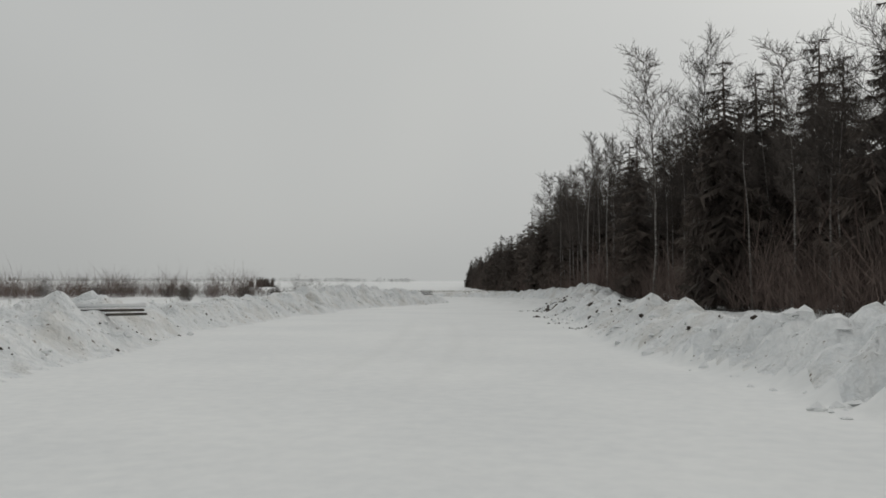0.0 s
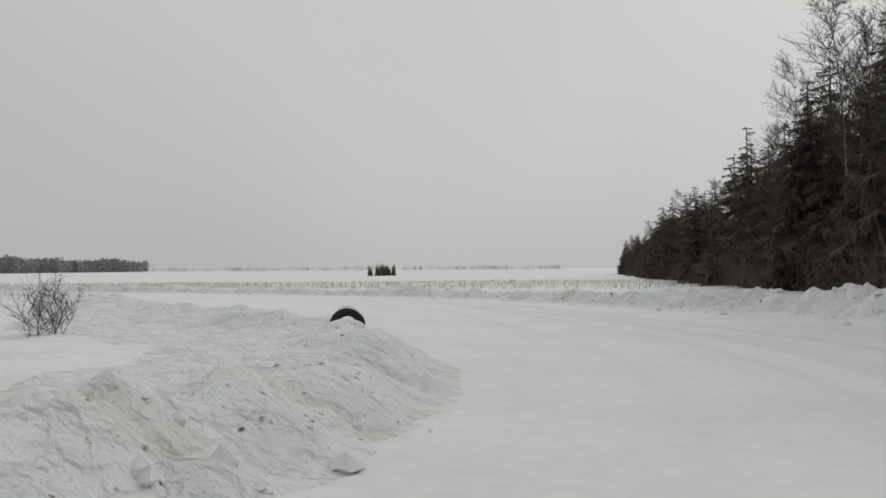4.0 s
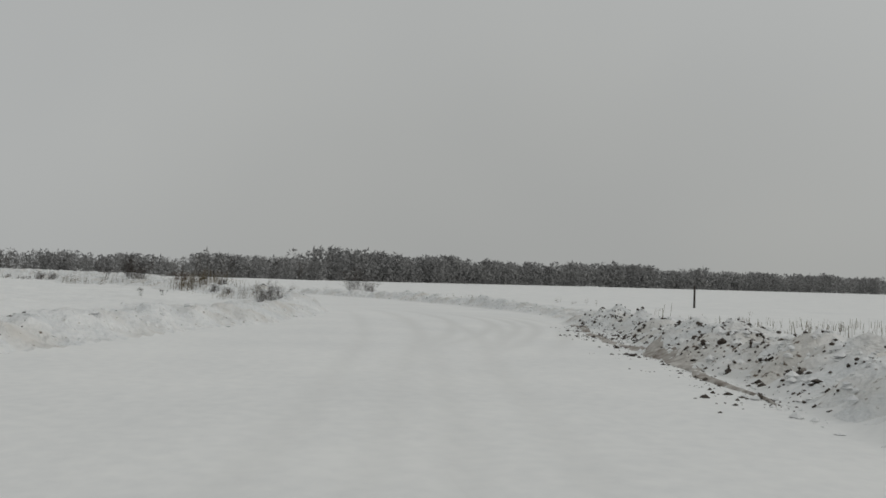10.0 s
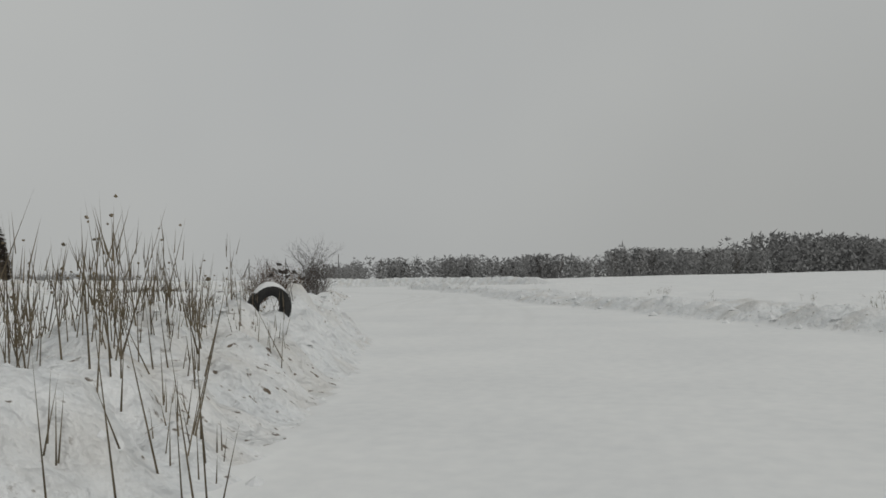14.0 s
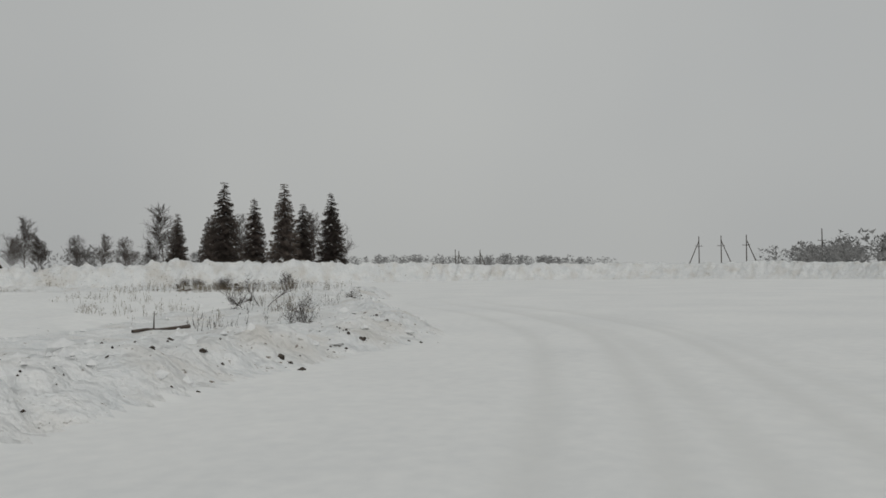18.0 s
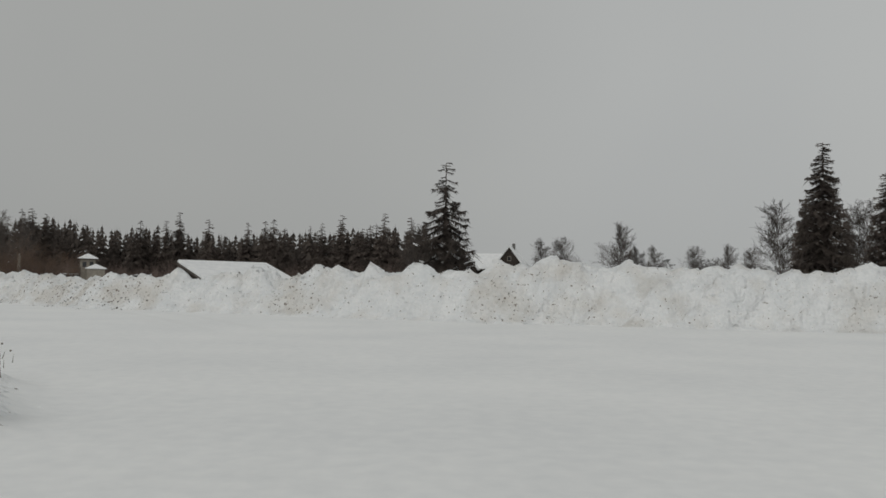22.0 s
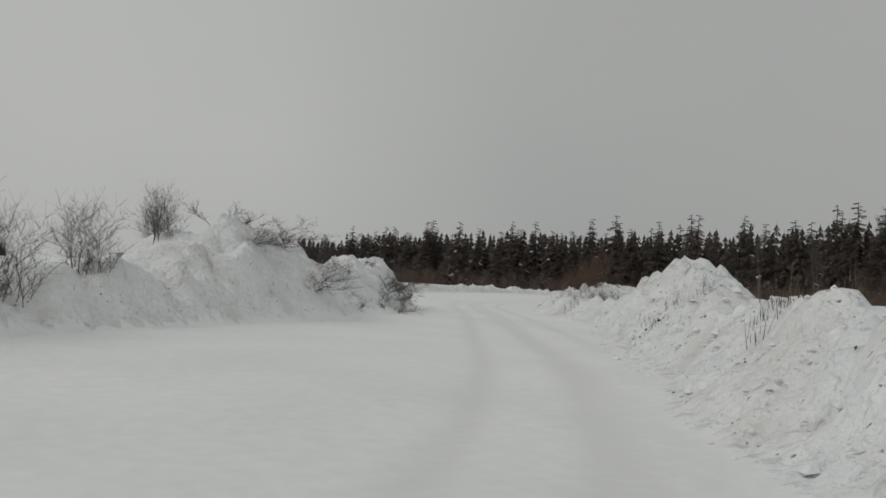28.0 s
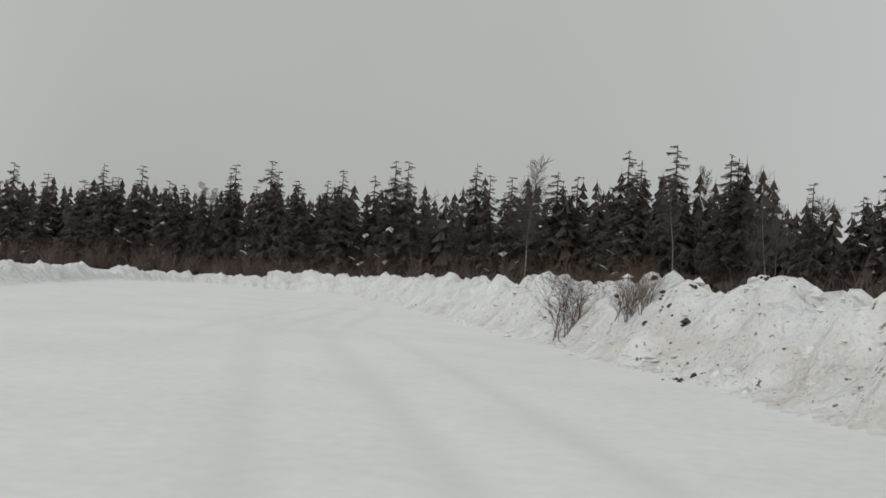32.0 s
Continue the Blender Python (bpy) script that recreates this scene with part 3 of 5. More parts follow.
def branch(sp, rng, p, d, length, radius, depth, twigs=None, least=0.004):
    """A crooked limb with side limbs, down to the twigs."""
    segs = (2, 3, 4, 4)[depth]
    spread = 0.22 if depth > 2 else 0.32
    for i in range(segs):
        d = (d + Vector((rng.gauss(0, 1), rng.gauss(0, 1), rng.gauss(0, 1) + 0.25)) * spread * 0.5).normalized()
        q = p + d * length / segs
        r2 = max(radius * (1 - 0.8 / segs), least * (0.6 + 0.3 * depth))
        (sp if depth > 1 or twigs is None else twigs).tube(p, q, radius, r2, 5 if depth > 2 else 3)
        p, radius = q, r2
        if depth > 0 and i > 0 - (depth < 3):
            for _ in range(2 if depth > 1 else 3):
                side = Vector((rng.gauss(0, 1), rng.gauss(0, 1), rng.gauss(0, 0.5))).normalized()
                nd = (d * 0.75 + side * 0.75 + Vector((0, 0, 0.15))).normalized()
                branch(sp, rng, p, nd, length * (0.42 + 0.2 * rng.random()), max(radius * 0.55, least), depth - 1, twigs, least)


def make_bare_tree(seed, height, spread, birch=True, first=0.35, label="leafless birch with a pale thin trunk", thick=1.0, least=0.0065):
    rng = random.Random(seed)
    trunk, limbs = Soup(), Soup()
    p, d, r = Vector((0, 0, -0.3)), Vector((rng.gauss(0, 0.03), rng.gauss(0, 0.03), 1)), 0.0068 * height * thick
    n = 16
    for i in range(n):
        d = (d + Vector((rng.gauss(0, 0.035), rng.gauss(0, 0.035), 0.05))).normalized()
        q = p + d * height / n
        r2 = 0.0068 * height * thick * (1 - 0.93 * (i + 1) / n)
        trunk.tube(p, q, r, r2, 6)
        p, r = q, r2
        f = i / n
        if f > first:
            for _ in range(3):
                g = rng.random() * 6.28
                up = 0.75 + 0.5 * rng.random()
                nd = Vector((math.cos(g), math.sin(g), up)).normalized()
                ln = spread * (1.1 - f * 0.75) * (0.5 + 0.5 * rng.random())
                branch(limbs, rng, p, nd, ln, max(r * 0.5, 0.016), 2, None, least)
    root = thing("birch_tree" if birch else "bare_tree", 0, 0, -500, 0, label, "birch tree" if birch else "bare tree")
    part("trunk", trunk.mesh("trunk", BIRCH if birch else BARK), None, root)
    part("crown", limbs.mesh("crown", TWIG), None, root, "fine leafless twigs")
    return root


def make_bush(seed, height, stems, spread, mat, name="bush", label="", heads=False, depth=1, thick=1.0):
    rng = random.Random(seed)
    root = thing(name, 0, 0, -500, 0, label or "leafless bush standing in the snow", "bush")
    for _ in range(stems):
        sp = Soup()
        g, rr = rng.random() * 6.28, spread * 0.35 * math.sqrt(rng.random())
        p = Vector((rr * math.cos(g), rr * math.sin(g), -0.15))
        d = Vector((rng.gauss(0, 0.25), rng.gauss(0, 0.25), 1)).normalized()
        h = height * (0.5 + 0.5 * rng.random())
        branch(sp, rng, p, d, h, (0.006 + 0.0045 * height) * thick, depth)
        if heads:
            for _ in range(5):
                sp.lump(p + d * h + Vector((rng.gauss(0, 0.035), rng.gauss(0, 0.035), rng.gauss(0, 0.02))), 0.06, rng, 0.6, 5)
        part("stem", sp.mesh("stem", mat), None, root)
    return root


def aside(x, y, least=0.9):
    """The place itself, or the nearest one at least that far outside the road's edge."""
    t, s = (float(v[0]) for v in across([x], [y]))
    edge = float(lookup(EDGE_R if s > 0 else EDGE_L, t))
    if abs(s) - edge >= least:
        return x, y
    k = int(np.argmin(np.abs(t_fine - t)))
    off = math.copysign(edge + least, s)
    return float(d_x[k] + off * t_y[k]), float(d_y[k] - off * t_x[k])


def plant(root, x, y, turn, size=1.0, tall=1.0, z=None, label="", group="", least=0.9):
    x, y = aside(x, y, least)
    z = put_z(x, y) - 0.05 if z is None else z
    ob = copy_thing(root, pose(x, y, z, 0, 0, turn) @ Matrix.Diagonal((size, size, size * tall, 1)))
    return tagged(ob, label, "", group)


def discard(*roots):
    for root in roots:
        for o in (*root.children_recursive, root):
            bpy.data.objects.remove(o)


rng = random.Random(11)
spruces = [make_spruce(s, 10, w, n, a, snowy=0.0, bare=b) for s, w, n, a, b in
           ((1, 4.2, 30, 6, 0.05), (2, 3.4, 28, 6, 0.12), (3, 3.8, 32, 6, 0.08), (4, 3.0, 28, 5, 0.2), (5, 4.6, 31, 6, 0.06), (6, 3.2, 26, 5, 0.3))]
snowy_spruces = [make_spruce(s, 10, w, 24, 7, snowy=0.08, bare=0.08, label='dark spruce with snow on its boughs') for s, w in ((8, 3.8), (9, 4.4))]
birches = [make_bare_tree(20 + k, 10, sp_, True, fi) for k, (sp_, fi) in enumerate(((2.6, 0.35), (2.2, 0.5), (3.0, 0.3), (2.0, 0.55)))]
aspens = [make_bare_tree(40 + k, 10, sp_, False, fi, "leafless grey tree with upright limbs") for k, (sp_, fi) in enumerate(((3.2, 0.22), (2.8, 0.3), (3.4, 0.18)))]

crowns = [make_bare_tree(60 + k, 10, sp_, False, fi, "leafless tree with a wide grey crown", 1.3, 0.016) for k, (sp_, fi) in enumerate(((4.4, 0.14), (4.0, 0.2), (4.8, 0.12)))]

# the wood beside the first straight
for row, (x_off, gap, share) in enumerate(((13.2, 2.3, 0.55), (16.0, 2.2, 0.76), (20.0, 3.0, 0.8))):
    y = 12.0 + row
    while y < 415:
        x = x_off + rng.gauss(0, 0.8)
        h = rng.uniform(8.4, 12.4) * (1.0 if row else 0.9) * (1.0 if y < 27 else 0.95 if y < 41 else (0.98 if y < 70 else (1.07 if y < 130 else 1.02)))
        near = y < 84
        pick = rng.random() < (share * (0.2, 0.6, 0.9)[row] if near else share)
        kind = (spruces[rng.choice((3, 5, 1))] if near and row < 2 else rng.choice(spruces)) if pick else rng.choice(birches)
        plant(kind, *early(max(x, 12.6 if near else 0), y), rng.uniform(0, 360), h / 10, rng.uniform(0.95, 1.1), group="trees of the roadside wood")
        y += gap * (1 if y < 120 else 2.4) * rng.uniform(0.6, 1.4)
for x, y, h, k in ((11.4, 66.8, 11.5, 1), (12.0, 62.5, 11.5, 3), (12.6, 77.0, 11.4, 1), (12.4, 84.0, 11.8, 0), (12.8, 92.0, 12.6, 2), (13.0, 101.0, 13.8, 0), (12.2, 49.5, 14.6, 0), (14.3, 48.9, 14.6, 2)):
    plant(birches[k], *early(x, y), 40 * k, h / 10)
for x, y, h, k in ((14.8, 64.3, 12.5, 1), (16.7, 64.1, 12.5, 3), (16.5, 52.5, 12.6, 0), (16.4, 44.0, 12.6, 1), (15.4, 47.2, 12.2, 3), (17.6, 50.0, 12.4, 1), (16.4, 57.0, 12.4, 3), (17.8, 40.0, 13.0, 5), (16.6, 75.5, 14.2, 3)):
    plant(spruces[k], *early(x, y), 70 * k, h / 10)

# the wood behind the farm, front rows
WOOD_LINE = [(-199, -76), (-188, -88), (-160, -112), (-126, -120), (-100, -140), (-50, -151), (20, -154), (90, -152)]


def along(line, gap, jit, start=0.0):
    out = []
    for (xa, ya), (xb, yb) in zip(line[:-1], line[1:]):
        n = math.hypot(xb - xa, yb - ya)
        s = start
        while s < n:
            out.append((xa + (xb - xa) * s / n, ya + (yb - ya) * s / n))
            s += gap * rng.uniform(1 - jit, 1 + jit)
        start = s - n
    return out


for x, y in along(WOOD_LINE, 2.3, 0.5):
    h = rng.uniform(8.8, 11.4) if x < -150 else (rng.uniform(9.5, 13.0) if x < -118 else (rng.uniform(11.8, 15.3) if x < 40 else rng.uniform(8, 13)))
    pick = rng.random()
    kind = (rng.choice(snowy_spruces) if x > -140 and rng.random() < 0.3 else rng.choice(spruces)) if pick < 0.74 else (rng.choice(birches) if pick < 0.88 else rng.choice(aspens))
    h *= 1.0 if pick < 0.74 else 0.84
    plant(kind, x + rng.gauss(0, 1.2), y - abs(rng.gauss(0, 1.5)), rng.uniform(0, 360), h / 10, rng.uniform(0.95, 1.1), group="trees of the wood behind the farm")


def wood_mass(name, spots, mat, label, needle=True, seed=3):
    """Many trees too far in or too far off to be told apart, in one mesh."""
    rg = random.Random(seed)
    sp = Soup()
    for x, y, h in spots:
        z0 = float(rise(x, y)) - 0.2
        if needle:
            w = h * rg.uniform(0.15, 0.22)
            for k in range(12):
                f = k / 12.0
                r = w * (1 - f) ** 0.8 + 0.1
                o = rg.random() * 6.28
                for q in range(6):
                    g = o + q * 1.0472 + rg.gauss(0, 0.2)
                    rr = r * rg.uniform(0.7, 1.25)
                    drop = max(0.08 * h, 1.3 * rr)
                    a = Vector((x, y, z0 + h * min(1.0, 0.1 + f)))
                    b = a + Vector((rr * math.cos(g - 0.45), rr * math.sin(g - 0.45), -min(drop, a.z - z0)))
                    c = a + Vector((rr * math.cos(g + 0.45), rr * math.sin(g + 0.45), -min(drop * rg.uniform(0.7, 1.0), a.z - z0)))
                    sp.quad(a, b, c)
            sp.quad((x - 0.05, y, z0 + h * 0.9), (x + 0.05, y, z0 + h * 0.9), (x, y, z0 + h * 1.06))
        else:
            wide, peak = h * rg.uniform(0.25, 0.5), rg.uniform(0.5, 1.0)
            for k in range(72):
                g, v, rad = rg.random() * 6.28, rg.random(), math.sqrt(rg.random())
                zc = h * (0.02 + 0.94 * v)
                rr = wide * rad * (math.sqrt(max(0.03, 1 - ((v - 0.42) / 0.6) ** 2)) if v > 0.3 else peak)
                c = Vector((x + rr * math.cos(g), y + rr * math.sin(g), z0 + zc))
                e = c + Vector((rg.gauss(0, 0.06), rg.gauss(0, 0.06), 0.02 + abs(rg.gauss(0, 0.05)))) * h
                q = Vector((math.sin(g), -math.cos(g), rg.gauss(0, 0.5))) * h * rg.uniform(0.024, 0.055)
                sp.quad(c - q, c + q, e)
            sp.quad((x - 0.005 * h, y, z0), (x + 0.005 * h, y, z0), (x, y, z0 + h * 0.9))
            sp.quad((x, y - 0.005 * h, z0), (x, y + 0.005 * h, z0), (x, y, z0 + h * 0.9))
    return tagged(new(name, sp.mesh(name, mat)), label, "wood", kind="stuff")


spots = []
for depth in range(1, 7):
    for x, y in along([(a + depth * 0.8, b - depth * 4.2) for a, b in WOOD_LINE], 2.4, 0.5):
        spots.append((x + rng.gauss(0, 1), y + rng.gauss(0, 1), (rng.uniform(8.5, 10.6) if x < -150 else (rng.uniform(9, 12) if x < -118 else rng.uniform(11, 14.6))) * (1 if x < 50 else 0.85)))
wood_mass("spruce_wood_behind_farm", spots, NEEDLES, "dense dark spruce wood behind the front trees")
spots = []
for depth in range(5):
    y = 8.0
    while y < 420:
        spots.append((*early(24 + depth * 4 + rng.gauss(0, 1.2), y), rng.uniform(8, 11.5)))
        y += rng.uniform(1.6, 3.8)
wood_mass("spruce_wood_by_road", spots, NEEDLES, "dense dark spruce wood behind the roadside trees", seed=4)


def undergrowth(name, places, lo, hi, mat, label, seed, twigs=36):
    """Leafless brush along a wood's edge, in one mesh."""
    rg, sp = random.Random(seed), Soup()
    zs = ground_z([p[0] for p in places], [p[1] for p in places])
    for (x, y), z in zip(places, zs):
        h = rg.uniform(lo, hi) * rg.uniform(0.5, 1.0)
        for _ in range(twigs):
            a = Vector((x + rg.gauss(0, 0.35), y + rg.gauss(0, 0.35), z + abs(rg.gauss(0, 0.25)) * h))
            d = Vector((rg.gauss(0, 0.28), rg.gauss(0, 0.28), rg.uniform(0.35, 0.75))) * h
            g = rg.random() * 6.28
            q = Vector((math.cos(g), math.sin(g), 0)) * (0.005 + 0.0035 * h)
            sp.quad(a - q, a + q, a + d)
    return tagged(new(name, sp.mesh(name, mat)), label, "brush", kind="stuff")


edge_places = []
for x0, gap in ((12.7, 0.55), (13.8, 0.6), (15.4, 0.7), (18.0, 1.0)):
    y = 11.0
    while y < 410:
        edge_places.append(early(x0 + rng.gauss(0, 0.5), y))
        y += gap * (1 if y < 110 else 2.0) * rng.uniform(0.5, 1.5)
undergrowth("wood_edge_brush", edge_places, 1.4, 5.0, BRUSH, "brown leafless brush under the roadside trees", 301)
edge_places = [(x + rng.gauss(0, 1.0), y + rng.gauss(1.5, 1.6)) for _ in range(4) for x, y in along(WOOD_LINE, 0.7, 0.5)]
undergrowth("wood_edge_brush", edge_places, 2.0, 6.2, BRUSH, "brown leafless brush along the wood's edge", 302)

edge_places = [early(rng.uniform(-46, -16.5), rng.gauss(78, 1.6)) for _ in range(190)] + [early(rng.gauss(-37, 2.2), rng.gauss(74, 1.2)) for _ in range(26)]
undergrowth("wood_edge_brush", [(x + rng.gauss(0, 2.0), y + rng.gauss(9, 3.0)) for x, y in along(WOOD_LINE[1:5], 0.6, 0.5)], 2.5, 5.0, BRUSH, "tall brown leafless brush before the wood", 304)
undergrowth("field_brush", edge_places, 2.0, 3.4, BRUSH, "low reddish-brown brush in the snow beyond the bank", 303)

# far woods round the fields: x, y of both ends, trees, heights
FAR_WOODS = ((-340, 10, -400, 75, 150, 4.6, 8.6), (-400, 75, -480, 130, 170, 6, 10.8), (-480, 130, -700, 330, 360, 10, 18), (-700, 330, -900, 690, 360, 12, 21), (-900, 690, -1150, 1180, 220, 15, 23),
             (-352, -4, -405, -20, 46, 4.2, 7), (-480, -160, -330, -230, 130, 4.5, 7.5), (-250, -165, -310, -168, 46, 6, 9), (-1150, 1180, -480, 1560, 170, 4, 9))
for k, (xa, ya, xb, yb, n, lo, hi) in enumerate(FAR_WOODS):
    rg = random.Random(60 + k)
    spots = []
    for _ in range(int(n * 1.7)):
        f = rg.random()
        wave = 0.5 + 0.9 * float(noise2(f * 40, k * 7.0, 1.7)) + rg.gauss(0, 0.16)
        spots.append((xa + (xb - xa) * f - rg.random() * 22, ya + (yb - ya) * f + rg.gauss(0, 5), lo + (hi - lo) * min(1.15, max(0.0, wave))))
    wood_mass("far_wood", spots, HAZED_TWIG, "distant leafless wood at the far edge of the field", False, 70 + k)
    if k in (0, 1, 5):
        for _ in range(n // 14):
            f = rg.random()
            plant(rg.choice(aspens), xa + (xb - xa) * f + rg.gauss(0, 2), ya + (yb - ya) * f + rg.gauss(0, 2), rg.uniform(0, 360), rg.uniform(lo, hi) / 10, 1.0, -0.1, group="bare trees at the field's far edge")
rg = random.Random(91)
wood_mass("field_copse", [(-172 + rg.gauss(0, 2.6), 355.6 + rg.gauss(0, 2.2), rg.uniform(3.4, 5.4)) for _ in range(34)], NEEDLES, "small dark copse alone in the snowy field", True, 92)
wood_mass("field_copse", [(172 + rg.gauss(0, 5), -154 + rg.uniform(-19, 19), rg.uniform(3.4, 4.8)) for _ in range(190)], HAZED_TWIG, "low copse far out in the field", False, 93)
wood_mass("field_copse", [(193 + rg.gauss(0, 2), -98 + rg.gauss(0, 1.8), rg.uniform(3.6, 5.6)) for _ in range(40)], NEEDLES, "small dark thicket far out in the field", True, 94)

# farm trees
lone = make_spruce(77, 11.6, 5.0, 20, 8, snowy=0.22, bare=0.03, label="tall lone spruce with snow on its open boughs")
plant(lone, -203.5, -26.6, 10)
clump = [make_spruce(80 + k, 13, 3.5, 40, 10, snowy=0.05, bare=0.0, full=0.62, label="dark spruce of a clump with snowy boughs") for k in range(3)]
for x, y, h, k in ((-234.3, -24.8, 13.4, 0), (-242.1, -30.7, 11.9, 1), (-238.8, -16.5, 12.6, 2), (-241.9, -16.9, 10.2, 0), (-234.0, -27.5, 9.0, 2), (-255.9, -31.0, 13.6, 1), (-258.7, -95.0, 13.8, 2), (-263.5, -90.0, 13.0, 0)):
    plant(clump[k], x, y, 55 * k + h * 9, h / 13, group="spruce clump by the farm")
for x, y, h, k in ((-230.8, -107.3, 11.2, 0), (-252.6, -87.8, 13.0, 1), (-242.6, -35.8, 8.4, 2), (-270.5, -60.0, 11.2, 0), (-225.4, -158.8, 11.2, 2), (-221.0, -157.0, 10.6, 1), (-258.9, -140.4, 9.4, 0),
                   (-253.0, -143.0, 9.0, 2), (-246.0, -150.0, 9.4, 1), (-264.0, -139.0, 8.8, 2), (-198.1, -64.7, 7.6, 0), (-234.5, -108.0, 7.5, 1), (-240.0, -152.0, 8.6, 0), (-270.0, -136.0, 8.0, 1), (-275.0, -58.0, 9.5, 2)):
    plant(crowns[k], x, y, 70 * k + h * 11, h / 10, group="bare trees round the farm")


# ---- what lies on the banks ----
def on_bank(t, side, u):
    """A place u metres outside the road's edge, to the left (-1) or right (1) of the drive at t."""
    off = (lookup(EDGE_R, t) if side > 0 else lookup(EDGE_L, t)) + u
    x, y, tx, ty = (float(np.interp(t, t_fine, q)) for q in (d_x, d_y, t_x, t_y))
    return x + side * off * ty, y - side * off * tx


def stalk(sp, rg, x, y, z, size):
    d = Vector((rg.gauss(0, 0.16), rg.gauss(0, 0.16), 1)) * size
    p, g = Vector((x, y, z - 0.05)), rg.random() * 6.28
    s = Vector((math.cos(g), math.sin(g), 0)) * (0.0045 + 0.003 * size)
    sp.quad(p - s, p + s, p + d)
    s = Vector((-s.y, s.x, 0))
    sp.quad(p - s, p + s, p + d)


def weed(sp, rg, x, y, z, size):
    """A stalk with short side stems and seed heads."""
    stalk(sp, rg, x, y, z, size)
    for _ in range(4):
        f = rg.uniform(0.35, 1.0)
        stalk(sp, rg, x + rg.gauss(0, 0.04), y + rg.gauss(0, 0.04), z + size * f * 0.75, size * 0.3)
        if rg.random() < 0.1:
            sp.lump((x + rg.gauss(0, 0.07), y + rg.gauss(0, 0.07), z + size * (0.55 + 0.45 * f)), 0.012 + 0.008 * rg.random(), rg, 0.8, 4)


def clod(sp, rg, x, y, z, size):
    r = size * (0.25 + 0.75 * rg.random() ** 1.8)
    sp.lump((x, y, z - r * 0.15), r, rg, rg.uniform(0.6, 1.0), 7)


def scatter(name, zones, mat, label, category, shape, seed):
    """Loose small pieces over stretches of bank: zones of (from, to, side, inner, outer, count, low, high)."""
    rg, sp = random.Random(seed), Soup()
    spots = []
    for t0, t1, side, u0, u1, n, lo, hi in zones:
        for _ in range(n):
            if (shape is weed or mat is SOIL) and rg.random() < (0.86 if shape is weed else 0.75) and spots:
                x, y = spots[-1][0] + rg.gauss(0, 0.22), spots[-1][1] + rg.gauss(0, 0.22)
            else:
                x, y = on_bank(rg.uniform(t0, t1), side, rg.uniform(u0, u1))
            spots.append((x, y, rg.uniform(lo, hi)))
    zs = ground_z([q[0] for q in spots], [q[1] for q in spots])
    for (x, y, size), z in zip(spots, zs):
        shape(sp, rg, x, y, float(z), size)
    return tagged(new(name, sp.mesh(name, mat)), label, category, kind="stuff")


scatter("snow_chunks", [(-2, 4, 1, -0.2, 2.2, 1100, 0.04, 0.2), (-2, 4.5, -1, -0.1, 2.4, 700, 0.04, 0.18), (5, 12, 1, -0.2, 2, 1000, 0.04, 0.18), (6, 12, -1, -0.1, 2.4, 420, 0.04, 0.2), (10.6, 12.2, 1, -0.3, 1.8, 800, 0.03, 0.13), (12, 16.5, -1, -0.1, 1.6, 260, 0.04, 0.18)],
        SNOW_LUMP, "broken chunks of ploughed snow on the banks", "snow chunks", clod, 101)
scatter("snow_chunks", [(12.8, 18.5, 1, -0.1, 2.2, 420, 0.05, 0.22), (16.4, 22, -1, 0.5, 7, 1100, 0.03, 0.12), (16.5, 23, -1, -0.1, 2.6, 700, 0.04, 0.22), (20.5, 24.4, 1, -0.3, 4, 1000, 0.04, 0.17), (24, 28.4, -1, -0.2, 2.6, 500, 0.04, 0.2), (24.4, 30, 1, -0.1, 3, 2300, 0.03, 0.15)],
        SNOW_LUMP, "broken chunks of ploughed snow on the banks", "snow chunks", clod, 171)
scatter("snow_chunks", [(28.4, 31, -1, -0.2, 4, 900, 0.02, 0.09), (30.5, 34, 1, -0.2, 2.5, 420, 0.05, 0.26), (30.8, 34, -1, 0, 2, 200, 0.05, 0.2)],
        SNOW_LUMP, "broken chunks of ploughed snow on the banks", "snow chunks", clod, 241)
scatter("soil_clods", [(0.5, 2.2, -1, -0.1, 1.2, 67, 0.024, 0.088), (0.8, 1.4, 1, -0.1, 1, 27, 0.024, 0.082), (1.6, 2, 1, -0.2, 1.2, 90, 0.03, 0.116), (2.1, 2.35, 1, -0.2, 1, 60, 0.03, 0.109), (2.6, 2.95, 1, -0.1, 1.3, 150, 0.036, 0.15), (2.7, 2.9, 1, 0.3, 1.0, 14, 0.16, 0.26), (3, 4.6, 1, 0.5, 3, 90, 0.03, 0.095)],
        SOIL, "dark frozen clods of earth thrown up with the snow", "soil clods", clod, 102)
scatter("soil_clods", [(5.5, 8, 1, 0.2, 1.8, 60, 0.02, 0.065), (6.5, 10.5, -1, 0, 3, 165, 0.024, 0.095), (8, 9.5, 1, 0, 1.6, 150, 0.02, 0.08), (9.5, 10.7, 1, -0.1, 1.4, 130, 0.02, 0.08), (10.6, 12.4, -1, 0, 4, 90, 0.03, 0.102), (10.7, 12.1, 1, -0.2, 1.5, 1250, 0.02, 0.1)],
        SOIL, "dark frozen clods of earth thrown up with the snow", "soil clods", clod, 172)
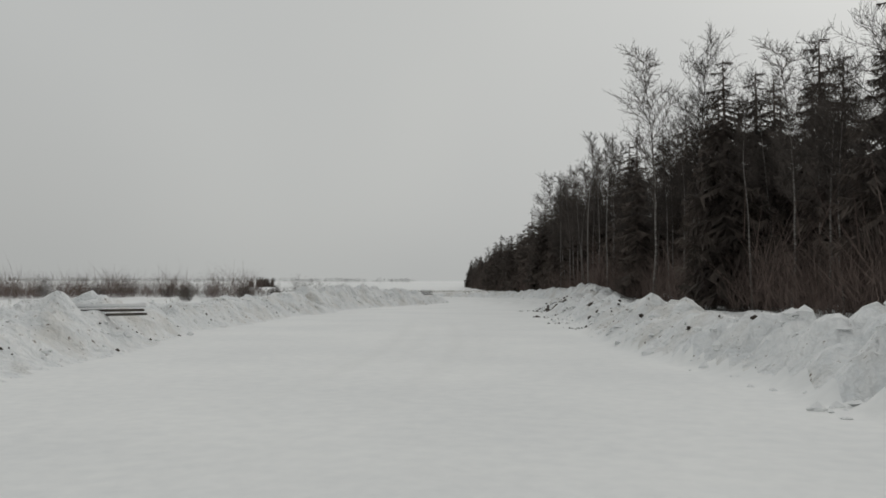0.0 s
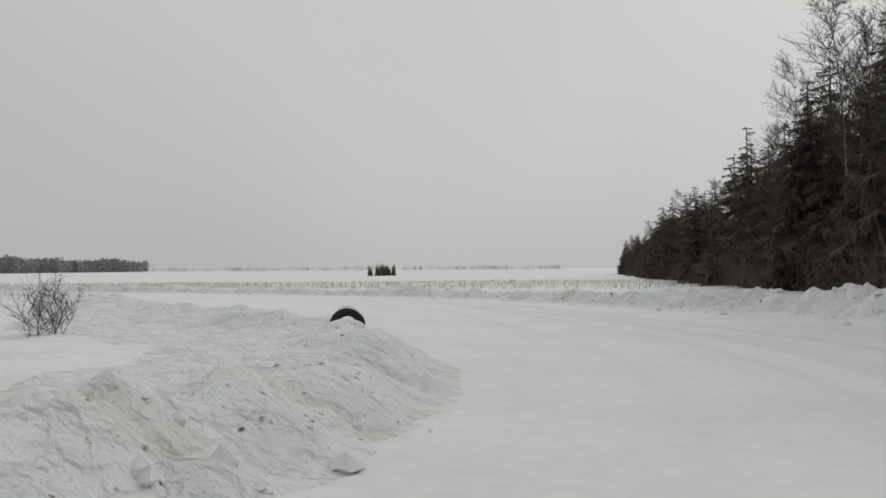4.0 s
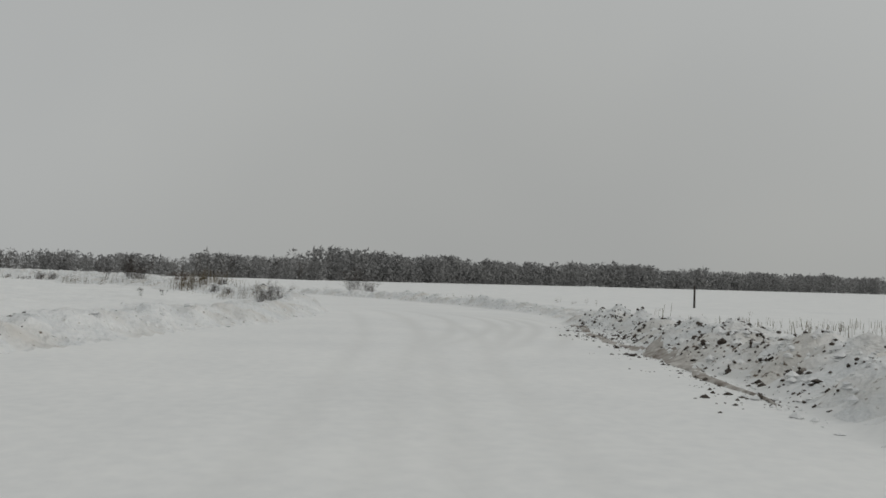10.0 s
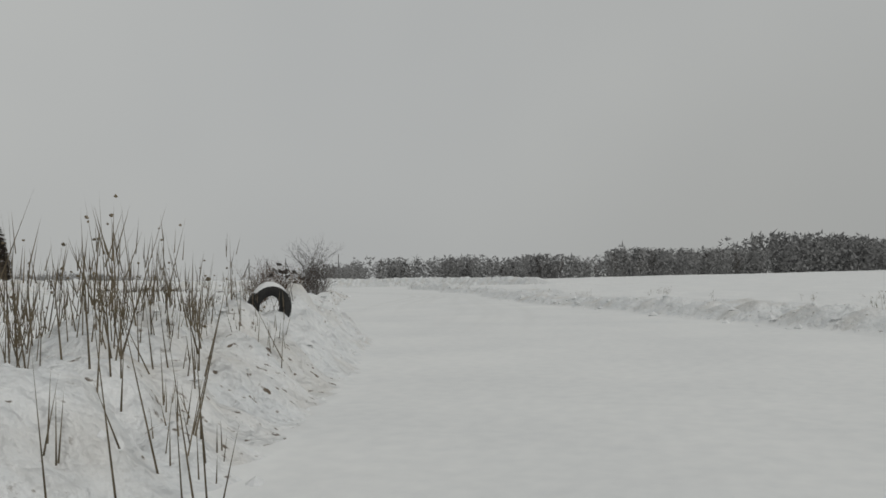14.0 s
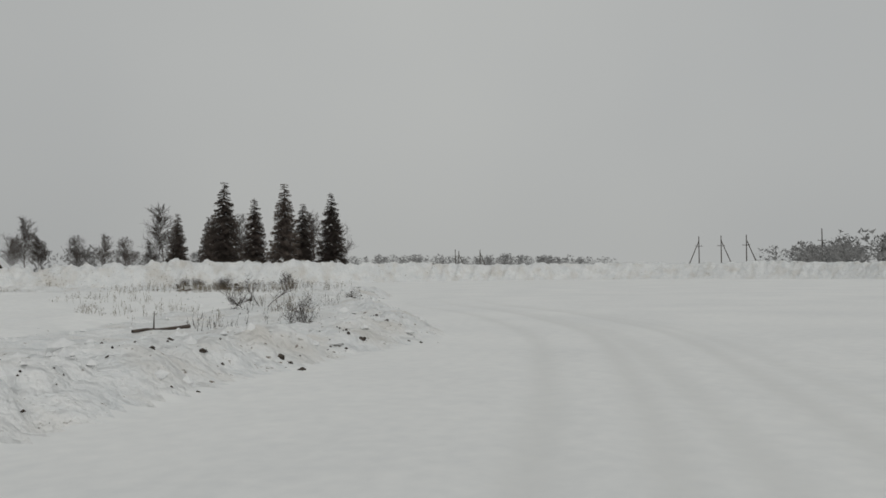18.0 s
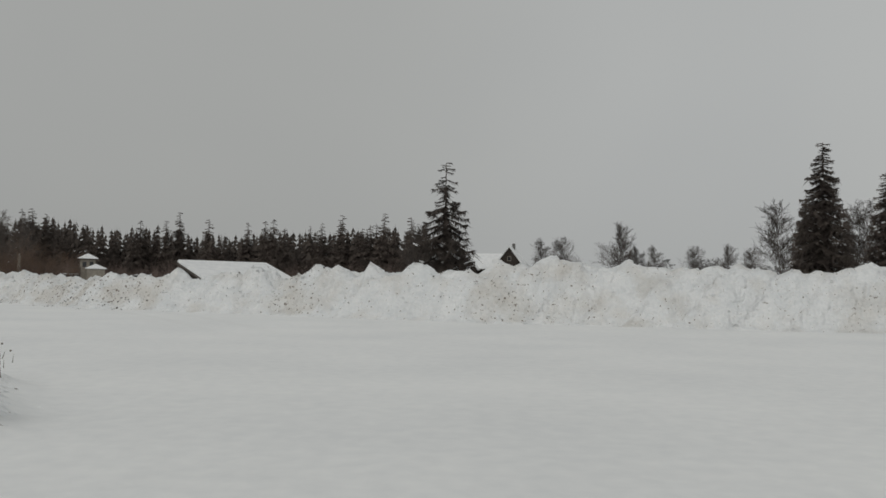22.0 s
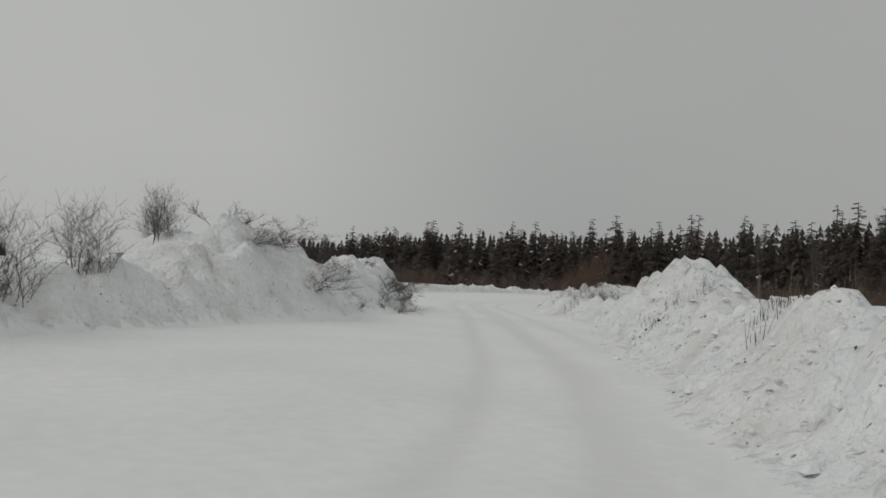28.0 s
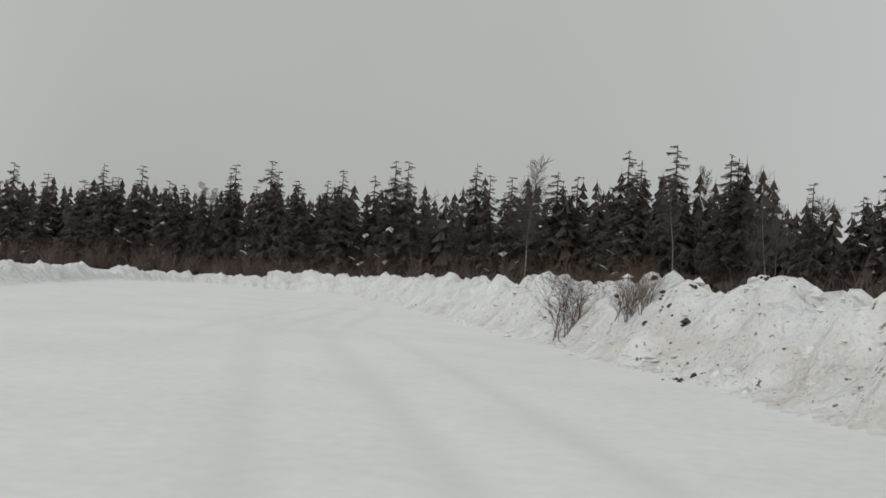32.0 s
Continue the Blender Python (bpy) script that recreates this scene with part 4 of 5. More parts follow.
scatter("soil_clods", [(10.7, 12, 1, -0.5, 0.2, 600, 0.01, 0.05), (16.4, 19, -1, -0.1, 2.6, 380, 0.02, 0.085), (16.4, 18.6, -1, 0.5, 8, 500, 0.014, 0.05), (18.6, 22, -1, 0.5, 8, 160, 0.012, 0.04), (19, 22.6, -1, 0, 2.5, 40, 0.02, 0.06), (22, 23.5, 1, 0, 2, 20, 0.03, 0.08), (24.2, 28.2, -1, 0, 2, 240, 0.03, 0.095)],
        SOIL, "dark frozen clods of earth thrown up with the snow", "soil clods", clod, 242)
scatter("soil_clods", [(24.0, 25.0, 1, 0.3, 1.6, 160, 0.012, 0.045), (24.95, 25.4, 1, -0.2, 0.5, 160, 0.015, 0.065), (25.0, 26.4, 1, -0.1, 0.9, 160, 0.012, 0.06), (26.8, 29.5, 1, 0, 2, 70, 0.018, 0.06), (27.2, 29.2, -1, 0, 1.6, 40, 0.02, 0.06), (31.5, 33.5, 1, 0, 2.6, 195, 0.03, 0.136)],
        SOIL, "dark frozen clods of earth thrown up with the snow", "soil clods", clod, 312)
scatter("dry_weeds", [(-1, 4, -1, 1.5, 18, 165, 0.3, 0.77), (6.5, 10, -1, 2, 16, 110, 0.25, 0.51), (10.2, 12.4, -1, 1.2, 12, 110, 0.25, 0.59), (12, 17, 1, 1.5, 16, 181, 0.2, 0.51), (13.4, 14.4, -1, 0.8, 5, 90, 0.3, 0.7), (15.2, 16.4, -1, 1.2, 6, 110, 0.4, 0.9)],
        STRAW, "dry brown weeds sticking out of the snow", "weeds", weed, 103)
scatter("dry_weeds", [(16.2, 18.6, -1, 1, 9, 110, 0.2, 0.6), (19.0, 20.0, -1, 2.5, 9, 90, 0.2, 0.45), (20, 21.5, -1, 4.0, 11, 130, 0.2, 0.5), (21.4, 22.6, -1, 1.6, 9, 330, 0.25, 0.6), (22.5, 23.3, -1, 0.5, 5, 90, 0.2, 0.45), (23.6, 27.6, -1, 0.8, 5, 420, 0.15, 0.45), (23.6, 28.4, -1, 3, 30, 900, 0.2, 0.6), (28.4, 29.6, 1, 1.2, 4, 93, 0.3, 0.68), (30.2, 33, 1, 1.2, 8, 132, 0.3, 0.85)],
        STRAW, "dry brown weeds sticking out of the snow", "weeds", weed, 173)
scatter("dry_weeds", [(30.6, 33, -1, 1, 10, 77, 0.3, 0.68)],
        STRAW, "dry brown weeds sticking out of the snow", "weeds", weed, 243)
scatter("dead_nettles", [(30.6, 31.5, 1, 1.5, 5, 260, 0.3, 0.8), (28.3, 29.7, 1, 0.8, 2.6, 120, 0.2, 0.5)], REDTWIG, "reddish-brown dead stems along the crest of the bank", "weeds", weed, 107)
scatter("dead_nettles", [(21.6, 22.9, -1, 0.3, 3.6, 150, 0.15, 0.5), (18.8, 19.9, -1, 1.2, 4.0, 60, 0.15, 0.45), (16.6, 18.2, -1, 1.5, 7, 120, 0.2, 0.6)], TWIG, "dark dead nettle stems in the snow", "weeds", weed, 106)
scatter("tall_reeds", [(14.17, 14.5, -1, 1.2, 3.4, 170, 0.5, 1.3), (14.45, 14.72, -1, 1.2, 3.8, 150, 0.35, 0.95), (15, 15.9, -1, 0.9, 4, 50, 0.3, 0.7)], STRAW, "tall thin dry stems beside the snow track", "reeds", weed, 104)


def stubble():
    """Rows of cut stalks in the field outside the second corner."""
    rg, sp, xy = random.Random(105), Soup(), []
    c, s = math.cos(radians(25)), math.sin(radians(25))
    for row in range(70):
        for _ in range(230):
            a, b = rg.uniform(-75, 60), row * 0.75 + rg.gauss(0, 0.05)
            xy.append((-48 + a * c * -1 - b * s * 0.2, 104.6 - a * s * 0.35 + b))
    xy = np.array(xy)
    t, off = across(xy[:, 0], xy[:, 1])
    keep = (off > lookup(EDGE_R, t) + 1.8) & (t < 12.3)
    xy = xy[keep]
    for (x, y), z in zip(xy, ground_z(xy[:, 0], xy[:, 1])):
        g, h = rg.random() * 6.28, rg.uniform(0.18, 0.44)
        a, q = Vector((x, y, float(z) - 0.05)), Vector((math.cos(g), math.sin(g), 0)) * rg.uniform(0.005, 0.011)
        e = a + Vector((rg.gauss(0, 0.12), rg.gauss(0, 0.12), 1)) * h
        sp.quad(a - q, a + q, e + q * 0.6, e - q * 0.6)
    tagged(new("field_stubble", sp.mesh("field_stubble", STRAW)), "rows of cut straw stubble showing through thin snow", "stubble", kind="stuff")


stubble()


def dirt_strip(t0, t1, side, u, wide, label):
    """Earth scraped bare along the road's edge."""
    sel = np.arange(t0, t1, 0.015)
    mid = np.interp(sel, t_fine, lookup(EDGE_R if side > 0 else EDGE_L, t_fine)) + u
    rows = []
    for e in (-1, -0.35, 0.35, 1):
        taper = np.minimum(1, np.minimum(sel - t0, t1 - sel) / 0.3)
        o = side * (mid + e * taper * wide * (0.55 + 0.9 * noise2(sel * 40, sel * 0 + e * 9, 2.0)) + 0.4 * noise2(sel * 20, sel * 0, 3.0))
        x = np.interp(sel, t_fine, d_x) + o * np.interp(sel, t_fine, t_y)
        y = np.interp(sel, t_fine, d_y) - o * np.interp(sel, t_fine, t_x)
        rows.append(np.stack([x, y, ground_z(x, y) + (0.03 if abs(e) < 1 else -0.02)], -1))
    m = len(sel)
    faces = [(a * m + i, a * m + i + 1, (a + 1) * m + i + 1, (a + 1) * m + i) for a in range(3) for i in range(m - 1)]
    tagged(new("dirt_strip", soup(np.concatenate(rows), faces, "dirt_strip", DIRT, True)), label, "dirt", kind="structure")


dirt_strip(10.7, 12.15, 1, -0.15, 0.35, "brown earth scraped bare at the foot of the ploughed bank")

# ---- bushes ----
willow = [make_bush(200 + k, h, n, sp_, REDTWIG, "willow_bush", "leafless reddish-brown willow bush in the snow", depth=2, thick=1.35) for k, (h, n, sp_) in enumerate(((2.2, 12, 1.6), (1.6, 12, 1.8), (2.8, 12, 2.0)))]
grey_bush = [make_bush(210 + k, h, n, sp_, TWIG, "bare_bush", "leafless grey bush with thin upright stems", depth=2) for k, (h, n, sp_) in enumerate(((1.2, 10, 1.2), (2.0, 12, 1.6), (0.8, 10, 1.4)))]
umbel = make_bush(220, 1.6, 9, 1.2, TWIG, "hogweed_clump", "dry hogweed stems with dark seed heads", True, 0)


def make_brush(seed, length, stems, label):
    """Cut branches lying fanwise, their tips up and outwards along x."""
    rg = random.Random(seed)
    root = thing("brushwood_heap", 0, 0, -500, 0, label, "brushwood")
    for _ in range(stems):
        sp = Soup()
        az, el = rg.gauss(0, 0.6), rg.uniform(0.0, 0.6)
        d = Vector((math.cos(az) * math.cos(el), math.sin(az) * math.cos(el), math.sin(el)))
        branch(sp, rg, Vector((rg.gauss(0, 0.2), rg.gauss(0, 0.4), rg.uniform(-0.1, 0.2))), d, length * rg.uniform(0.55, 1.0), 0.016, 2, None, 0.0055)
        part("bough", sp.mesh("bough", TWIG), None, root)
    return root


brushwood = [make_brush(230, 1.7, 7, "bare branches sticking out of a snow hill"), make_brush(231, 0.9, 5, "small tangle of bare twigs on the snow hill")]
def brush_row(k, tall, *rows):
    for x, y, turn, size in rows:
        plant(brushwood[k], x, y, turn, size, tall, least=0.35)


brush_row(0, 0.6, (-139.3, -24.2, -50, 0.7), (-140.3, -24.7, -65, 0.6), (-139.1, -25.7, -30, 0.7), (-138.3, -25, -40, 0.7), (-137.6, -26.1, -35, 0.7), (-136.8, -26.8, -55, 0.6), (-139.9, -23, -140, 0.7))
brush_row(0, 0.8, (-135.4, -30.8, -60, 0.55), (-134.7, -31.4, -35, 0.6), (-134.1, -32, -70, 0.6), (-133.5, -32.9, -45, 0.6), (-135.6, -31.7, -95, 0.5))
brush_row(1, 0.8, (-138.6, -23.4, -60, 0.8), (-138.3, -27.8, -60, 0.6), (-136.5, -28.4, -30, 0.7), (-134.1, -32.8, -60, 0.9), (-133.1, -33.4, -40, 0.9), (-131.9, -34.8, -50, 0.8), (-136.1, -30.2, -20, 0.7))
brush_row(1, 1.0, (-130.7, -36, -30, 0.7), (-190.6, 62.2, 40, 0.8))


def bushes(kinds, *rows):
    for x, y, k, size in rows:
        plant(kinds[k], x, y, (x * 37 + y * 61) % 360, size)


bushes(willow, (-152.7, -64.8, 2, 1.1), (-146.7, -68.8, 0, 1.4), (-140.7, -70.8, 2, 1.2), (-134.7, -74.8, 0, 1.5), (-122.9, -55.2, 2, 0.55), (-122.7, -56.8, 0, 0.75), (-122.1, -59.6, 0, 0.85), (-121.7, -58.4, 2, 0.7))
bushes(willow, (-120.9, -59.4, 2, 0.7), (-120.1, -62.2, 2, 0.75), (-119.6, -60.7, 1, 0.9), (-110.2, -67.3, 1, 0.5), (-109.1, -67.8, 1, 0.45), (-106.7, -69.8, 1, 0.9), (-101.7, -68.8, 1, 0.8), (-94.7, -70.8, 0, 0.7))
bushes(willow, (-86.7, -72.8, 1, 0.8), (-80.7, -74.8, 0, 0.7), (-168, -32, 0, 1.2), (-166, -31.4, 2, 1.1), (-164.6, -30.6, 2, 1.3), (-163.4, -30, 2, 1.2), (-161, -34.5, 0, 1.4))
bushes(willow, (*on_bank(14.9, -1, 1.7), 1, 0.45), (*on_bank(15.05, -1, 1.4), 1, 0.4))
bushes(grey_bush, (-156, -3, 0, 0.6), (-151, -8, 1, 0.8), (-147.3, -15.4, 1, 0.65), (-146.1, -16.2, 1, 0.7), (-144.5, -17, 1, 0.65), (-143.1, -18, 1, 0.6), (-138.3, -21.4, 1, 0.55), (-137.1, -21.8, 1, 0.5))
bushes(grey_bush, (-134.9, -26.2, 1, 0.4), (-133.9, -29.4, 0, 0.5), (-133.1, -31.8, 0, 0.4), (-132.3, -30.8, 0, 0.45), (-131.5, -34, 0, 0.5), (-130.1, -33.4, 0, 0.45), (-129.3, -33, 0, 0.4), (-200.9, 40.6, 0, 0.4))
bushes(grey_bush, (-202.4, 36.9, 2, 0.5), (-201.6, 36.3, 0, 0.35), (-200.9, 37.6, 0, 0.4), (-200.8, 36.4, 0, 0.45), (-199.8, 37.6, 2, 0.4))
bushes(grey_bush, (-160.5, 2, 0, 0.55), (-204, 44, 2, 0.8), (-200.8, 41.6, 0, 0.6), (-199.4, 43.6, 2, 0.8), (-195.4, 61.5, 0, 0.3), (-188.4, 69, 0, 0.5), (-140.4, 111.1, 1, 0.9), (-138.6, 112.3, 0, 1.1))
bushes(grey_bush, (-168.8, 77.4, 0, 0.9), (-166.4, 79.6, 2, 1.1), (-27.97, 53.04, 1, 0.8), (-19.55, 49.27, 0, 1.1), (-20.62, 59.91, 0, 0.9), (-16.18, 55.49, 0, 0.9), (-10.74, 47.71, 0, 1), (-13.48, 60.46, 0, 1))
bushes(grey_bush, (-9.89, 58.91, 0, 0.9), (-5.36, 52.43, 0, 0.8), (-6.03, 64.54, 0, 0.9), (-143.5, 91.1, 1, 0.8), (-140.7, 92.8, 0, 1), (-117.5, 100.4, 2, 0.6), (-114, 100.2, 2, 0.6), (-112.5, 100.9, 2, 0.5))
bushes(grey_bush, (-94.6, 102.8, 0, 0.5), (-93.6, 103.2, 0, 0.6), (-92, 88.6, 1, 0.5), (-90.5, 92.1, 0, 0.6), (-86.1, 92.8, 0, 0.6), (-75, 87.6, 0, 1), (-56, 82.6, 0, 0.6))
bushes(grey_bush, (*early(-7.9, 47.5), 1, 0.55), (*early(-8.6, 44.0), 0, 0.7), (*early(-7.6, 51.5), 1, 0.5), (*early(-8.3, 55.0), 0, 0.6), (*early(-7.8, 60.5), 2, 0.8), (*early(-9.5, 40.0), 2, 0.9))
bushes([umbel], (*on_bank(14.8, -1, 0.9), 0, 0.5), (-173.5, 75.2, 0, 0.5), (-148.5, 88.3, 0, 1), (-108.2, 97.8, 0, 0.4), (-105.8, 97, 0, 0.4))
for x, y, k, size in ((-141.5, -68.0, 0, 0.95), (-144.6, -65.6, 2, 0.85), (-138.6, -69.5, 1, 0.88), (-142.8, -70.4, 1, 0.9)):
    plant(aspens[k], x, y, 50 * k, size)
for x, y, k, size in ((-104.5, -98.0, 0, 0.8), (-112.0, -101.0, 1, 0.78), (-117.0, -104.0, 2, 0.8)):
    plant(birches[k], x, y, 33 * k, size)


# ---- loose things ----
def ring(radius, tube, sides=28, ring_sides=10, flat=1.25):
    """A tyre's carcass with a tread shoulder, lying round the y axis."""
    sp = Soup()
    for i in range(sides):
        g = 6.28318 * i / sides
        for j in range(ring_sides):
            h = 6.28318 * j / ring_sides
            cx, cz = math.cos(h), math.sin(h)
            cx, cz = math.copysign(abs(cx) ** 0.6, cx), math.copysign(abs(cz) ** 0.6, cz)
            r = radius - tube + tube * cx * (1.0 if i % 2 or cx < 0.9 else 0.97)
            sp.v.append(Vector((r * math.cos(g), tube * flat * cz, r * math.sin(g))))
    for i in range(sides):
        for j in range(ring_sides):
            a, b = (i + 1) % sides, (j + 1) % ring_sides
            sp.f.append((i * ring_sides + j, i * ring_sides + b, a * ring_sides + b, a * ring_sides + j))
    return sp


def cap(radius, tube, start, end, thick=0.05):
    """Snow lying along the top of an upright tyre."""
    sp, n = Soup(), 10
    for i in range(n + 1):
        g = start + (end - start) * i / n
        e = math.sin(math.pi * i / n)
        for off, lift in ((-tube, 0.0), (-tube * 0.5, thick * e), (tube * 0.5, thick * e * 1.1), (tube, 0.0)):
            r = radius - 0.01 + lift
            sp.v.append(Vector((r * math.cos(g), off, r * math.sin(g))))
    for i in range(n):
        for j in range(3):
            sp.f.append((4 * i + j, 4 * i + j + 1, 4 * i + 4 + j + 1, 4 * i + 4 + j))
    return sp


def tyre(x, y, turn, radius=0.5, lean=0, buried=0.3, label="old black tyre standing half buried in snow", flat_down=False, z=None):
    x, y = aside(x, y, 0.5)
    z = put_z(x, y) if z is None else z
    root = thing("tyre", x, y, z + (0.13 if flat_down else radius * (1 - 2 * buried)), turn, label, "tyre")
    if flat_down:
        root.matrix_basis = pose(x, y, z + 0.13, 90 + lean, 0, turn)
    else:
        root.matrix_basis = pose(x, y, z + radius * (1 - 2 * buried), lean, 0, turn)
    part("carcass", ring(radius, radius * 0.24).mesh("carcass", RUBBER, True), None, root)
    part("snow_cap", (cap(radius, radius * 0.2, 0.6, 2.5) if not flat_down else ring(radius * 0.98, radius * 0.2, 24, 8, 0.7)).mesh("snow_cap", SNOW_LUMP, True), None, root, "snow lying on the tyre")
    if flat_down:
        root.children[-1].matrix_basis = pose(0, -0.1, 0)
    return root


tyre(-113.7, 102.9, 112, 0.27, 0, 0.14)
tyre(*on_bank(14.72, -1, 0.95), 140, 0.31, 8, 0.36)
tyre(-202.6, 38.9, 20, 0.31, -20, 0.46, "black tyre leaning half buried in snow among twigs")
tyre(*early(-0.3, 76.0), 26, 0.34, 0, 0.52, "black tyre with a cap of snow at the road's edge")
stack_z = put_z(-130.7, -16.8)
for k in range(2):
    tyre(-130.7 + 0.05 * k, -16.8, 20 + 50 * k, 0.62, 0, 0, "black tyre lying in a snow-capped stack", True, stack_z + 0.1 + 0.3 * k)


def planks(x, y, turn, n, length, label):
    x, y = aside(x, y, 0.5)
    root = thing("plank_pile", x, y, put_z(x, y), turn, label, "planks")
    rg = random.Random(int(abs(x) * 7))
    for k in range(n):
        bm = box(length * rg.uniform(0.85, 1.05), 0.16, 0.05, (rg.gauss(0, 0.05), rg.gauss(0, 0.04), 0.05 + 0.085 * k), 0.006, Matrix.Rotation(rg.gauss(0, 0.05), 4, "Z"))
        part("plank", bm, WOOD, root)
    part("snow_cover", box(length * 0.98, 0.3, 0.08, (0, 0, 0.06 + 0.085 * n), 0.035), SNOW_LUMP, root, "snow lying on the planks", True)
    return root


planks(*early(-1.2, 60.0), 40, 3, 0.9, "low pile of grey planks under snow")
planks(*early(-6.2, 17.2), 46, 2, 1.5, "grey boards lying on the snow bank")


def crate(x, y, turn, s, label):
    x, y = aside(x, y, 0.5)
    root = thing("wooden_crate", x, y, put_z(x, y) - 0.05, turn, label, "crate")
    part("body", box(s, s, s, (0, 0, s / 2), 0.015), DARKWOOD, root)
    for k in range(3):
        part("slat", box(s * 1.02, 0.02, s * 0.24, (0, -s / 2 - 0.012, s * (0.18 + 0.32 * k)), 0.004), WOOD, root)
    part("snow_cover", box(s * 1.02, s * 1.02, 0.06, (0, 0, s + 0.025), 0.025), SNOW_LUMP, root, "snow on the crate", True)
    part("stick", box(0.6, 0.03, 0.03, (0.35, 0, s * 0.95), 0.004, Matrix.Rotation(-0.35, 4, "Y")), WOOD, root)


crate(-113.3, 102.4, 40, 0.24, "small dark box capped with snow")


def fallen_log(x, y, turn, length, r, label):
    x, y = aside(x, y, 0.5)
    rg = random.Random(int(abs(x * 3)))
    root = thing("fallen_log", x, y, put_z(x, y) + r * 0.6, turn, label, "log")
    sp = Soup()
    p = Vector((-length / 2, 0, 0))
    for k in range(5):
        q = p + Vector((length / 5, rg.gauss(0, 0.03), rg.gauss(0, 0.02)))
        sp.tube(p, q, r * (1 - 0.06 * k), r * (0.94 - 0.06 * k), 8)
        p = q
    part("stem", sp.mesh("stem", BARK, True), None, root)
    stub = Soup()
    stub.tube((0.1 * length, 0, 0), (0.16 * length, 0.1, 0.35), r * 0.4, r * 0.15, 5)
    part("stub", stub.mesh("stub", BARK), None, root)


fallen_log(-186.3, 67.4, 25, 1.6, 0.04, "thin dark broken branch on the snow bank")
fallen_log(-175.5, 73.4, 20, 1.2, 0.12, "short dark log lying in snow")
fallen_log(-199.8, 38.6, 15, 0.9, 0.07, "dark log with snow lying among weeds")
fallen_log(-193.7, 57.2, 60, 1.5, 0.05, "broken grey branch on the bank")


def stump(x, y, r, h):
    root = thing("tree_stump", x, y, put_z(x, y) - 0.1, x * 50 % 360, "broken tree stump with a thick cap of snow", "stump")
    wood, load, rg = Soup(), Soup(), random.Random(int(x * 10))
    wood.tube((0, 0, 0), (0.02, 0, h), r * 1.25, r, 9)
    part("wood", wood.mesh("wood", BARK, True), None, root)
    load.lump((0.02, 0, h + 0.05), r * 1.25, rg, 0.75, 9)
    part("snow_cap", load.mesh("snow_cap", SNOW_LUMP, True), None, root, "cap of snow")


stump(21.8, 47.7, 0.16, 0.55)
stump(22.15, 46.2, 0.13, 0.45)


# ---- poles ----
def pole_part(sp_pts, r0, r1, sides=7):
    sp = Soup()
    for a, b, ra, rb in sp_pts:
        sp.tube(a, b, ra * r0, rb * r1, sides)
    return sp


def braced_pole(x, y, turn, h, side, label="wooden power pole propped by a slanting brace"):
    root = thing("power_pole", x, y, put_z(x, y) - 0.3, turn, label, "power pole", "power line across the field")
    part("pole", pole_part([((0, 0, 0), (0, 0, h), 1, 1)], 0.17, 0.12).mesh("pole", WOOD), None, root)
    if side:
        part("brace", pole_part([((side * h * 0.36, 0, 0), (0, 0, h * 0.86), 1, 1)], 0.15, 0.12).mesh("brace", WOOD), None, root)
    part("cross_arm", box(2.0, 0.12, 0.14, (0, 0, h * 0.7), 0.01), WOOD, root)
    for k in (-0.9, 0, 0.9):
        ins = Soup()
        ins.tube((k, 0, h * 0.7 + 0.07), (k, 0, h * 0.7 + 0.32), 0.06, 0.045, 6)
        part("insulator", ins.mesh("insulator", PLASTER), None, root)


for x, y, h, s in ((-396.2, -52.5, 9.4, -1), (-392.4, -43.2, 9.4, 1), (-393, -36, 9.4, 1), (-396, -16.8, 10.2, 0)):
    braced_pole(x, y, 132, h, s)
for x, y, h, s in ((-383.5, -142.9, 8.0, 0), (-378.0, -135.0, 7.2, 1), (-362.8, -108.5, 7.0, 1)):
    braced_pole(x, y, 150, h, s, "wooden power pole with a brace far across the snow")


def stake(x, y, h, r, mat, lean, label, name="marker_post"):
    x, y = aside(x, y, 0.5)
    root = thing(name, x, y, put_z(x, y) - 0.2, 0, label, "post")
    part("shaft", pole_part([((0, 0, 0), (lean * h, 0, h), 1, 1)], r, r * 0.8).mesh("shaft", mat), None, root)
    part("tip", pole_part([((lean * h, 0, h), (lean * h, 0, h + r * 1.2), 1, 0.4)], r * 0.8, r * 0.8).mesh("tip", mat), None, root)


stake(-161.9, -34.4, 3.2, 0.17, PLASTER, 0.0, "pale thick post standing behind the snow bank")
stake(-164.0, 6.5, 1.75, 0.04, WOOD, -0.06, "slanting grey wooden pole beyond the bank")
stake(-202.6, 45.2, 0.6, 0.025, WOOD, 0.0, "short dark stake among the weeds")
stake(-117.0, 133.1, 1.7, 0.08, DARKWOOD, 0.0, "dark post standing in the field")


# ---- farm buildings ----
def gable_roof(length, width, eave, ridge, over, thick, mat_z=0.0):
    """Two roof slopes with thickness, the ridge along x."""
    bm = bmesh.new()
    for s in (-1, 1):
        run, rise = width / 2 + over, (ridge - eave) * (width / 2 + over) / (width / 2)
        low = ridge - rise
        pts = [(-length / 2 - over, 0, ridge), (length / 2 + over, 0, ridge), (length / 2 + over, s * run, low), (-length / 2 - over, s * run, low)]
        lo = [bm.verts.new((a, b, c + mat_z)) for a, b, c in pts]
        hi = [bm.verts.new((a, b, c + thick + mat_z)) for a, b, c in pts]
        for q in range(4):
            bm.faces.new((lo[q], lo[(q + 1) % 4], hi[(q + 1) % 4], hi[q]))
        bm.faces.new(hi), bm.faces.new(lo[::-1])
    return bm


